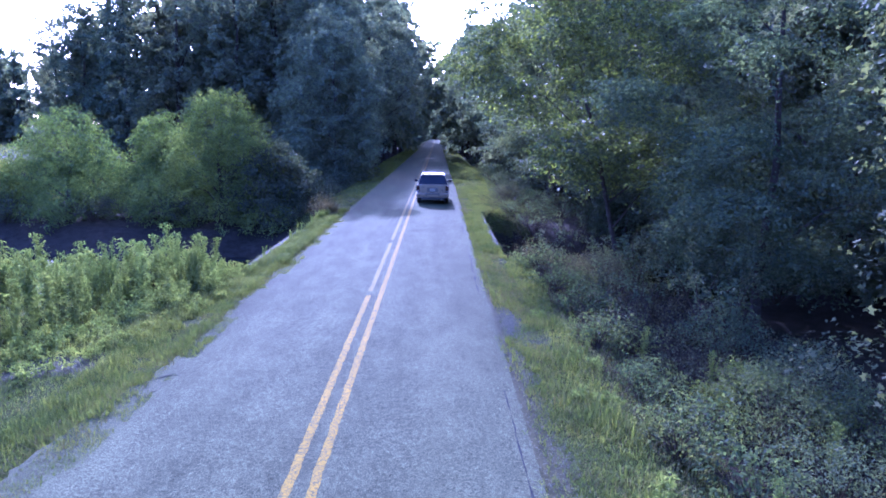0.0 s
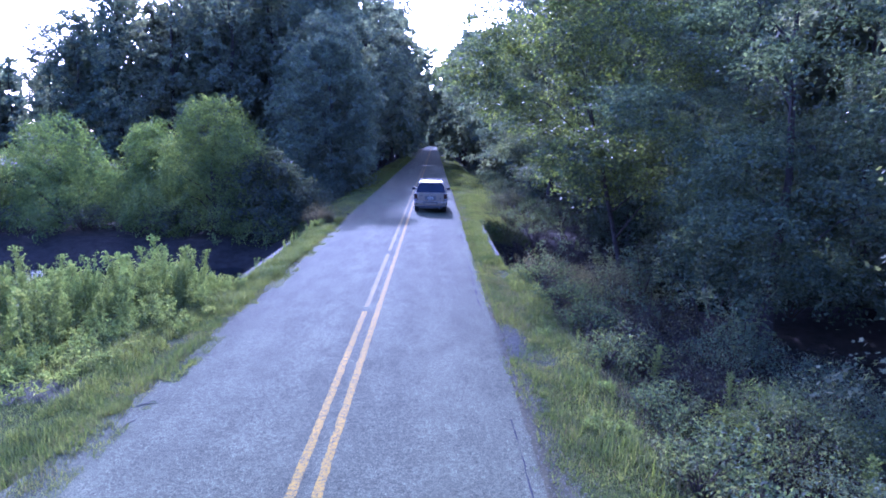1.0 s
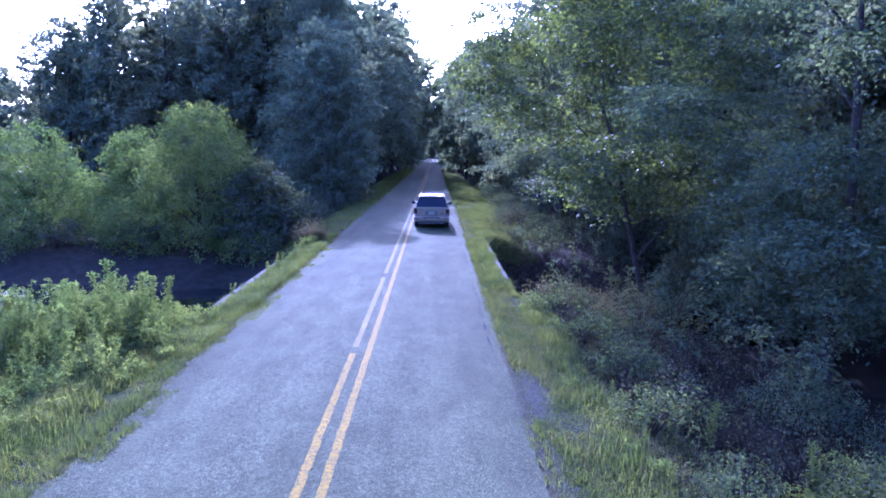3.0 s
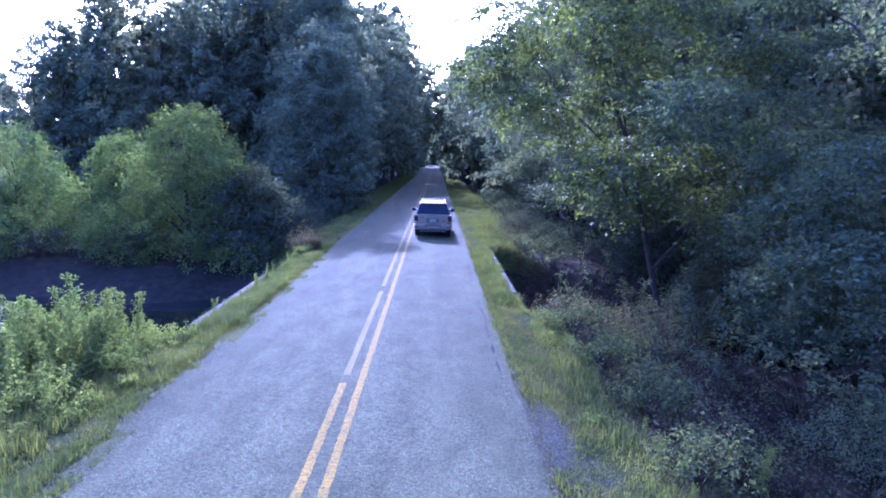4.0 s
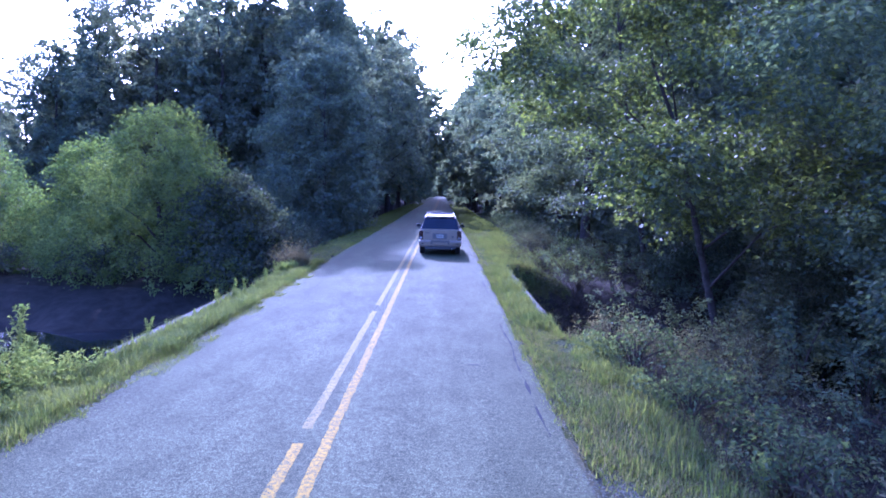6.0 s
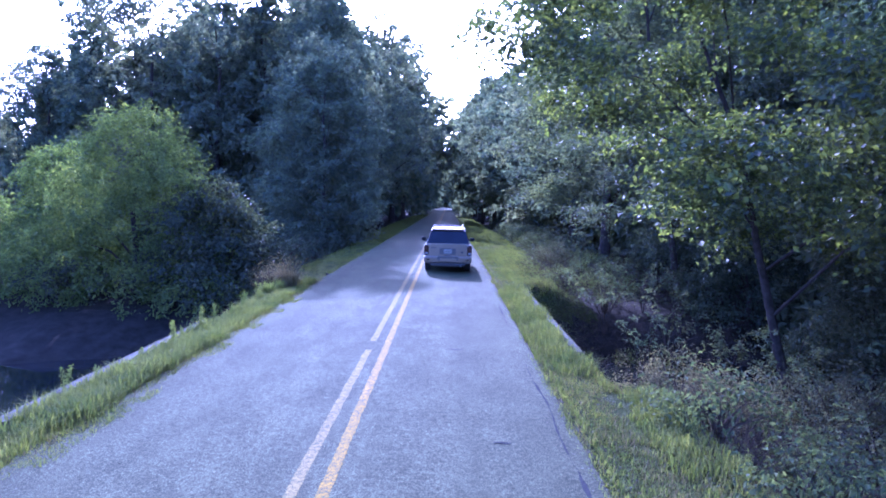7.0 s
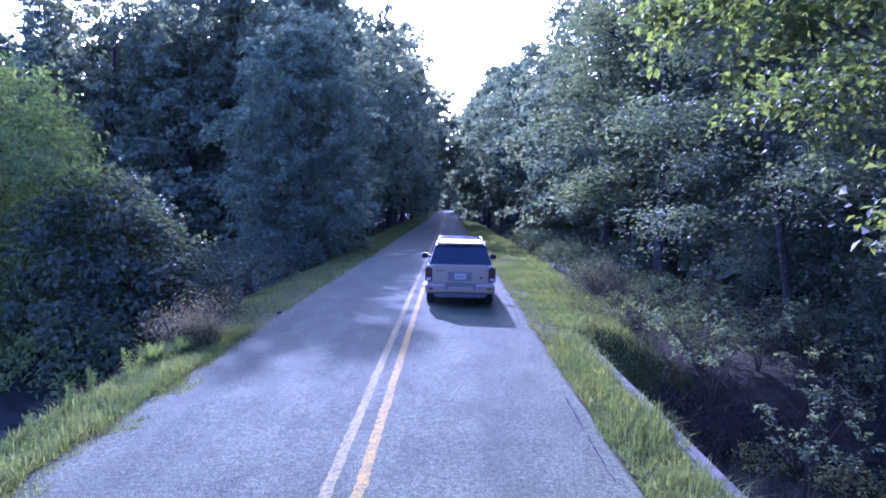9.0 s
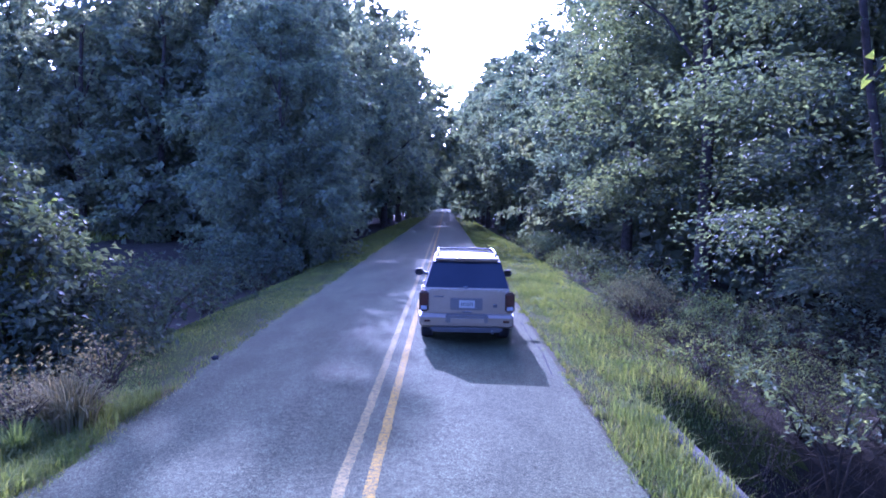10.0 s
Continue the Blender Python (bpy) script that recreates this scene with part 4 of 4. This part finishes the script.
grass("edge_grass", "ragged grass creeping over the road edge", [(-3.65, -2.85, 5, 20, 26000), (-3.4, -2.8, 20, 38, 16000), (2.82, 3.1, 6, 46, 5000)], GRASS, 0.03, 0.12, 0.009, 0.9, True, 0.1)
grass("lush_grass", "soft lush green grass on the road shoulder", [(-4.5, -3.2, 11, 23, 15000), (-4.15, -3.12, 23, 37, 15000), (3.3, 4.6, 8, 27, 9000), (3.1, 3.8, 27, 37, 5000), (3.3, 5.0, 37, 56, 9000)], LAWN, 0.08, 0.24, 0.008, 0.85, True, -0.1)
grass("lawn", "short dense green grass beside the road", [(-9.0, -3.3, 6, 16, 52000), (3.05, 4.5, 6, 28, 30000), (-4.2, -3.2, 16, 36, 16000)], LAWN, 0.03, 0.1, 0.008, 0.8, True, -0.45)
grass("field_grass", "tall green growth in the field", [(-62, -24, 44, 84, 16000), (-120, -60, 60, 150, 9000)], GRASS, 0.4, 1.0, 0.07, 0.7, True)


def gravel(name, label, strips, material):
    rng_ = np.random.default_rng(8)
    octa = np.array([(1, 0, 0), (-1, 0, 0), (0, 1, 0), (0, -1, 0), (0, 0, 0.7), (0, 0, -0.7)], dtype=float)
    tri = np.array([(0, 2, 4), (2, 1, 4), (1, 3, 4), (3, 0, 4)])
    vs, fs = [], []
    for x0, x1, y0, y1, n in strips:
        for i in range(n):
            x, y = rng_.normal((x0 + x1) / 2, (x1 - x0) / 3), rng_.uniform(y0, y1)
            z = max(height_at(x, y), road_height(x) - 0.004 if -3.4 < x < 3.0 else -9)
            fs.append(tri + 6 * len(vs))
            q = octa * rng_.uniform(0.6, 1.3, (6, 3)) * rng_.uniform(0.006, 0.018) * np.array([1, 1, 0.6])
            vs.append(q + np.array([x, y, z + 0.004]))
    ob = new(name, mesh_of(name, np.concatenate(vs), np.concatenate(fs), material))
    tagged(ob, label, "gravel", kind="stuff")


gravel("gravel", "loose pale gravel along the road edges", [(-3.55, -2.85, 6, 38, 6000), (2.82, 3.4, 6, 50, 7000), (3.0, 3.9, 14.6, 17.4, 2600), (3.0, 3.5, 9.0, 14.0, 1500), (3.0, 3.6, 16.2, 18.6, 3200), (3.1, 3.9, 24.5, 26.5, 500), (-4.8, -3.4, 11.0, 13.0, 900), (-6.6, -4.8, 13.5, 14.7, 1500), (-3.75, -3.0, 8.0, 15.0, 3500), (-3.5, -2.9, 15.0, 24.0, 3000)], GRAVEL)


def make_tuft(seed, h, label, material, blades=260):
    rng_ = np.random.default_rng(seed)
    tuft = new("grass_tuft")
    tagged(tuft, label, "grass tuft")
    v, f = [], []
    for i in range(blades):
        a, b = rng_.uniform(0, 6.28), rng_.uniform(0.1, 0.75)
        d, s_ = Vector((math.cos(a), math.sin(a), 0)), Vector((-math.sin(a), math.cos(a), 0)) * 0.011
        l = h * rng_.uniform(0.6, 1.1)
        o = d * rng_.uniform(0, 0.22) + Vector((rng_.normal(0, 0.06), rng_.normal(0, 0.06), -0.03))
        k = len(v)
        for t_, w_ in ((0, 1.0), (0.45, 0.9), (0.8, 0.6)):
            c = o + Vector((0, 0, l * (t_ - 0.45 * b * t_ * t_))) + d * l * b * t_ * t_ * 0.9
            v += [c - s_ * w_, c + s_ * w_]
        v += [o + Vector((0, 0, l * (1 - 0.62 * b))) + d * l * b * 1.1]
        v += [v[-1] + s_ * 0.05]
        f += [(k, k + 1, k + 3, k + 2), (k + 2, k + 3, k + 5, k + 4), (k + 4, k + 5, k + 7, k + 6)]
    part("leafage", mesh_of("leafage", [tuple(p) for p in v], f, material), None, tuft)
    return tuft


scatter([make_tuft(71, 0.8, "tall arching grass tuft beside the road", GRASS)], [(-3.95, 35.4), (-4.05, 34.6)], 0.6, 0.8)
scatter([make_tuft(72, 0.95, "tall pale dry grass tuft beside the road", DRY_GRASS)], [(-3.75, 36.2), (-4.1, 36.5)], 0.8, 1.0)
scatter([make_shrub(66, 0.7, 0.5, 300, 0.06, DRY_GRASS, "dry brown seed-head clump beside the road", 40)], [(-3.95, 37.0), (-4.6, 36.6), (-4.3, 35.9), (-4.9, 37.4), (-4.2, 37.9)], 0.9, 1.2)


def make_stick(x, y, turn):
    stick = new("stick")
    tagged(stick, "pale dry forked stick lying at the road edge", "stick")
    z = road_height(x)
    part("stem", join_tubes("stem", [tube([(0, 0, 0.012), (0.14, 0.05, 0.02), (0.3, 0.03, 0.014), (0.42, 0.1, 0.01)], [0.009, 0.008, 0.006, 0.003], 6)], STRAW), None, stick)
    part("twig", join_tubes("twig", [tube([(0.16, 0.05, 0.02), (0.22, 0.13, 0.03), (0.3, 0.17, 0.012)], [0.006, 0.005, 0.002], 5)], STRAW), None, stick)
    stick.matrix_basis = Matrix.Translation((x, y, z)) @ Matrix.Rotation(radians(turn), 4, "Z")


def make_clod(x, y, r):
    bm = bmesh.new()
    bmesh.ops.create_icosphere(bm, subdivisions=2, radius=r)
    for v in bm.verts:
        v.co *= 1 + 0.35 * noise.noise(v.co * (1.6 / r))
        v.co.z *= 0.6
    clod = part("clod", bm, TAR, None, "", True)
    tagged(clod, "small dark clod of earth at the road edge", "clod")
    clod.matrix_basis = Matrix.Translation((x, y, road_height(x) + 0.4 * r))


STRAW = plain_material("bleached_dry_wood", (0.1, 0.092, 0.06), (0.16, 0.148, 0.1), 12.0, 0.85)
make_stick(-2.95, 12.5, 70.0)
make_stick(-3.1, 13.3, 20.0)
make_clod(-3.25, 39.8, 0.07)

# ---- the car ----
CX, CY = 1.3, 41.0
SILVER = plain_material("silver_car_paint", (0.132, 0.098, 0.05), (0.158, 0.12, 0.064), 2.0, 0.38, 0.1, coat=0.35)
CLADDING = plain_material("grey_plastic_cladding", (0.05, 0.043, 0.03), (0.07, 0.06, 0.044), 4.0, 0.55)
TRIM = plain_material("black_plastic_trim", (0.012, 0.012, 0.013), (0.03, 0.03, 0.03), 6.0, 0.45)
TINT = plain_material("tinted_car_glass", (0.008, 0.009, 0.011), (0.014, 0.015, 0.018), 1.0, 0.04)
TINT.node_tree.nodes["Principled BSDF"].inputs["Specular IOR Level"].default_value = 0.22
REDLENS = plain_material("red_lamp_lens", (0.018, 0.004, 0.004), (0.03, 0.006, 0.006), 8.0, 0.15)
CLEARLENS = plain_material("clear_lamp_lens", (0.16, 0.16, 0.16), (0.22, 0.22, 0.22), 8.0, 0.1)
RUBBER = plain_material("tyre_rubber", (0.012, 0.012, 0.012), (0.03, 0.03, 0.03), 12.0, 0.85)
ALLOY = plain_material("alloy_rim", (0.4, 0.4, 0.41), (0.55, 0.55, 0.55), 6.0, 0.3, 0.8)
PLATE = plain_material("plate_white", (0.19, 0.18, 0.14), (0.24, 0.23, 0.18), 8.0, 0.4)


def arch(yc, r, n=9):
    return [(yc + r * math.cos(a), 0.36 + r * math.sin(a)) for a in (math.pi * i / (n - 1) for i in range(n))]


def prism(outline, half, narrow, bevel=0.04):
    """An outline in y and z drawn out across the car; narrow(y, z) scales the width."""
    bm = bmesh.new()
    rows = []
    for s in (-1, 1):
        rows.append([bm.verts.new((s * half * narrow(y, z), y, z)) for y, z in outline])
    n = len(outline)
    rim = []
    for i in range(n):
        j = (i + 1) % n
        bm.faces.new((rows[0][i], rows[0][j], rows[1][j], rows[1][i]))
    bm.faces.new(rows[0][::-1])
    bm.faces.new(rows[1])
    bmesh.ops.recalc_face_normals(bm, faces=bm.faces[:])
    if bevel:
        rim = [e for e in bm.edges if len({v.co.x > 0 for v in e.verts}) == 1]
        bmesh.ops.bevel(bm, geom=rim, offset=bevel, segments=3, affect="EDGES", clamp_overlap=True)
    return bm


def body_width(y, z):
    nose = 1 - 0.10 * smooth(4.1, 4.85, y) - 0.05 * (1 - smooth(0.0, 0.5, y))
    return nose * (1 - 0.10 * smooth(0.72, 1.12, z)) * (0.96 + 0.04 * smooth(0.3, 0.55, z))


def quad_panel(corners, thick, out):
    """A slightly domed pane on four corners."""
    bm = bmesh.new()
    o = Vector(out)
    lo = [bm.verts.new(Vector(c) - o * thick) for c in corners]
    hi = [bm.verts.new(Vector(c) + o * 0.006) for c in corners]
    bm.faces.new(lo[::-1])
    bm.faces.new(hi)
    for i in range(4):
        bm.faces.new((lo[i], lo[(i + 1) % 4], hi[(i + 1) % 4], hi[i]))
    bmesh.ops.recalc_face_normals(bm, faces=bm.faces[:])
    bmesh.ops.bevel(bm, geom=[e for e in bm.edges if all(v in hi for v in e.verts)], offset=0.004, segments=1, affect="EDGES")
    return bm


def revolve(profile, n=28):
    """A ring about the x axis: profile of (x, radius)."""
    bm = bmesh.new()
    rings = [[bm.verts.new((x, r * math.cos(2 * math.pi * k / n), r * math.sin(2 * math.pi * k / n))) for k in range(n)] for x, r in profile]
    for a, b in zip(rings, rings[1:]):
        for k in range(n):
            bm.faces.new((a[k], a[(k + 1) % n], b[(k + 1) % n], b[k]))
    bm.faces.new(rings[0][::-1])
    bm.faces.new(rings[-1])
    bmesh.ops.recalc_face_normals(bm, faces=bm.faces[:])
    return bm


def tube_part(name, points, radius, material, parent):
    return part(name, join_tubes(name, [tube(points, [radius] * len(points), 8)], material), None, parent)


def make_car():
    car = new("car")
    tagged(car, "silver sport utility car with roof rack and tinted glass", "car")
    outline = [(0.10, 0.42), (0.55, 0.36)] + arch(1.02, 0.43)[::-1] + [(1.6, 0.33), (3.3, 0.33)] + arch(3.88, 0.43)[::-1] + \
              [(4.45, 0.36), (4.72, 0.42), (4.82, 0.6), (4.78, 0.9), (4.6, 1.0), (3.5, 1.12), (0.16, 1.14), (0.08, 1.1), (0.05, 0.66)]
    part("body", prism(outline, 0.965, body_width, 0.05), SILVER, car)
    part("underbody", box_bm(-0.66, 0.66, 0.25, 4.5, 0.24, 0.6, 0.05), TRIM, car)
    # cabin
    cabin = [(0.12, 1.10), (0.14, 1.18), (0.52, 1.68), (0.66, 1.735), (1.3, 1.765), (2.2, 1.75), (2.62, 1.70), (3.55, 1.12), (3.5, 1.08)]
    width = lambda y, z: 0.9 - 0.20 * smooth(1.1, 1.75, z) * 1.05
    part("cabin", prism(cabin, 0.965, width, 0.05), SILVER, car)
    hw = lambda z: 0.965 * width(0, z)
    # panes: rear, windscreen, three a side
    n = Vector((0, -0.5, 0.38)).normalized()
    back = lambda z: 0.14 + (z - 1.18) * 0.38 / 0.5
    rear = part("rear_window", quad_panel([(-0.83, back(1.17), 1.17), (0.83, back(1.17), 1.17), (0.69, back(1.66), 1.66), (-0.69, back(1.66), 1.66)], 0.02, n), TINT, car, "dark tinted rear window")
    front = lambda z: 3.55 - (z - 1.12) * 0.93 / 0.58
    n = Vector((0, 0.58, 0.93)).normalized()
    part("windscreen", quad_panel([(0.80, front(1.18), 1.18), (-0.80, front(1.18), 1.18), (-0.68, front(1.66), 1.66), (0.68, front(1.66), 1.66)], 0.02, n), TINT, car)
    for s in (-1, 1):
        for y0, y1, t0, t1 in ((0.42, 1.22, 0.72, 1.22), (1.32, 2.18, 1.32, 2.18), (2.28, 3.2, 2.28, 2.62)):
            z0, z1 = 1.17, 1.63
            part("side_window", quad_panel([(s * hw(z0), y0, z0), (s * hw(z0), y1, z0), (s * hw(z1), t1, z1), (s * hw(z1), t0, z1)], 0.02, (s, 0, 0.25)), TINT, car)
        # lamps
        x0, x1 = sorted((s * 0.755, s * 0.945))
        lamp = part("tail_light", box_bm(x0, x1, 0.0, 0.22, 0.70, 1.10, 0.03), REDLENS, car, "dark red tail light")
        part("reversing_lens", box_bm(s * 0.85 - 0.06, s * 0.85 + 0.06, -0.012, 0.02, 0.74, 0.82, 0.008), CLEARLENS, lamp)
        x0, x1 = sorted((s * 0.56, s * 0.86))
        part("headlight", box_bm(x0, x1, 4.62, 4.80, 0.72, 0.9, 0.03), CLEARLENS, car)
        x0, x1 = sorted((s * 0.72, s * 0.84))
        part("reflector", box_bm(x0, x1, -0.075, -0.04, 0.51, 0.56, 0.008), REDLENS, car)
        # mirror
        mirror = part("mirror", box_bm(s * 1.06 - 0.11, s * 1.06 + 0.11, 2.86, 3.0, 1.10, 1.27, 0.045), TRIM, car, "black door mirror")
        part("mirror_glass", box_bm(s * 1.06 - 0.085, s * 1.06 + 0.085, 2.85, 2.864, 1.125, 1.245, 0.004), TINT, mirror)
        part("mirror_arm", box_bm(min(s * 0.84, s * 0.98), max(s * 0.84, s * 0.98), 2.89, 2.98, 1.12, 1.19, 0.02), TRIM, mirror)
        # roof rail on three feet
        rail = tube_part("roof_rail", [(s * 0.60, 0.72, 1.765), (s * 0.60, 0.80, 1.82), (s * 0.60, 1.6, 1.84), (s * 0.60, 2.35, 1.82), (s * 0.60, 2.45, 1.755)], 0.018, TRIM, car)
        for y in (0.8, 1.6, 2.35):
            part("rail_foot", box_bm(s * 0.60 - 0.02, s * 0.60 + 0.02, y - 0.05, y + 0.05, 1.72, 1.82, 0.01), TRIM, rail)
        # cladding, handles, arches
        part("sill", box_bm(min(s * 0.90, s * 0.985), max(s * 0.90, s * 0.985), 1.5, 3.4, 0.33, 0.55, 0.03), CLADDING, car)
        for y in (1.42, 2.35):
            part("door_handle", box_bm(min(s * 0.90, s * 0.955), max(s * 0.90, s * 0.955), y, y + 0.2, 0.99, 1.03, 0.012), SILVER, car)
    for y in (1.05, 2.0):
        tube_part("roof_bar", [(-0.60, y, 1.825), (0, y, 1.84), (0.60, y, 1.825)], 0.016, TRIM, car)
    # tail
    gate = part("tailgate", box_bm(-0.745, 0.745, 0.025, 0.12, 0.66, 1.15, 0.025), SILVER, car)
    part("plate_recess", box_bm(-0.33, 0.31, 0.012, 0.05, 0.74, 0.98, 0.012), CLADDING, gate, "grey plate recess")
    plate = part("number_plate", box_bm(-0.155, 0.155, 0.0, 0.02, 0.785, 0.935, 0.004), PLATE, gate, "white number plate with unreadable marks")
    part("gate_handle", box_bm(-0.1, 0.1, -0.005, 0.04, 0.69, 0.715, 0.008), TRIM, gate)
    part("emblem", box_bm(0.52, 0.60, 0.015, 0.03, 0.80, 0.87, 0.006), TRIM, gate)
    part("badge_bar", box_bm(-0.66, -0.46, 0.015, 0.03, 0.99, 1.015, 0.003), TRIM, gate)
    part("wiper", box_bm(-0.05, 0.42, 0.135, 0.16, 1.165, 1.185, 0.006), TRIM, rear)
    part("wiper_pivot", box_bm(-0.06, 0.02, 0.10, 0.165, 1.145, 1.20, 0.012), TRIM, rear)
    part("spoiler", box_bm(-0.66, 0.66, 0.44, 0.70, 1.69, 1.735, 0.018), SILVER, car)
    part("brake_light", box_bm(-0.22, 0.22, 0.432, 0.45, 1.70, 1.722, 0.004), REDLENS, car)
    bumper = part("rear_bumper", prism([(-0.06, 0.44), (-0.07, 0.60), (-0.02, 0.66), (0.3, 0.68), (0.5, 0.66), (0.5, 0.40), (0.1, 0.38)], 0.97, lambda y, z: 0.95 + 0.05 * smooth(-0.05, 0.3, y), 0.035), SILVER, car, "silver rear bumper with grey step pad")
    part("step_pad", box_bm(-0.42, 0.42, -0.088, 0.02, 0.50, 0.672, 0.02), CLADDING, bumper)
    part("step_panel", box_bm(-0.34, 0.36, -0.098, -0.05, 0.49, 0.61, 0.02), SILVER, bumper)
    part("valance", box_bm(-0.72, 0.72, 0.0, 0.3, 0.30, 0.43, 0.04), TRIM, bumper)
    tube_part("exhaust", [(0.52, 0.02, 0.30), (0.52, 0.6, 0.32)], 0.032, ALLOY, car)
    part("tow_hitch", box_bm(-0.05, 0.05, -0.03, 0.25, 0.335, 0.415, 0.01), TRIM, car)
    part("front_bumper", prism([(4.6, 0.36), (4.86, 0.42), (4.9, 0.6), (4.82, 0.68), (4.4, 0.66), (4.4, 0.4)], 0.95, lambda y, z: 1 - 0.1 * smooth(4.5, 4.9, y), 0.03), CLADDING, car)
    part("grille", box_bm(-0.5, 0.5, 4.74, 4.82, 0.70, 0.90, 0.02), TRIM, car)
    # wheels
    for x, y in ((-0.80, 1.02), (0.80, 1.02), (-0.80, 3.88), (0.80, 3.88)):
        s = 1 if x > 0 else -1
        tyre = part("wheel", revolve([(-0.115, 0.26), (-0.12, 0.34), (-0.085, 0.372), (0.085, 0.372), (0.12, 0.34), (0.115, 0.26)]), RUBBER, car, "black tyre on an alloy rim")
        tyre.location = (x, y, 0.378)
        part("rim", revolve([(s * 0.05, 0.24), (s * 0.118, 0.255), (s * 0.11, 0.22), (s * 0.09, 0.08), (s * 0.112, 0.06), (s * 0.113, 0.02)]), ALLOY, tyre)
    # marks on the plate, as plain bars
    for i in range(6):
        x = -0.115 + i * 0.042
        part("plate_mark", box_bm(x, x + 0.022, -0.003, 0.003, 0.825, 0.895), CLADDING, plate)
    return car


car = make_car()
car.matrix_basis = pose(CX, CY, 0.02)
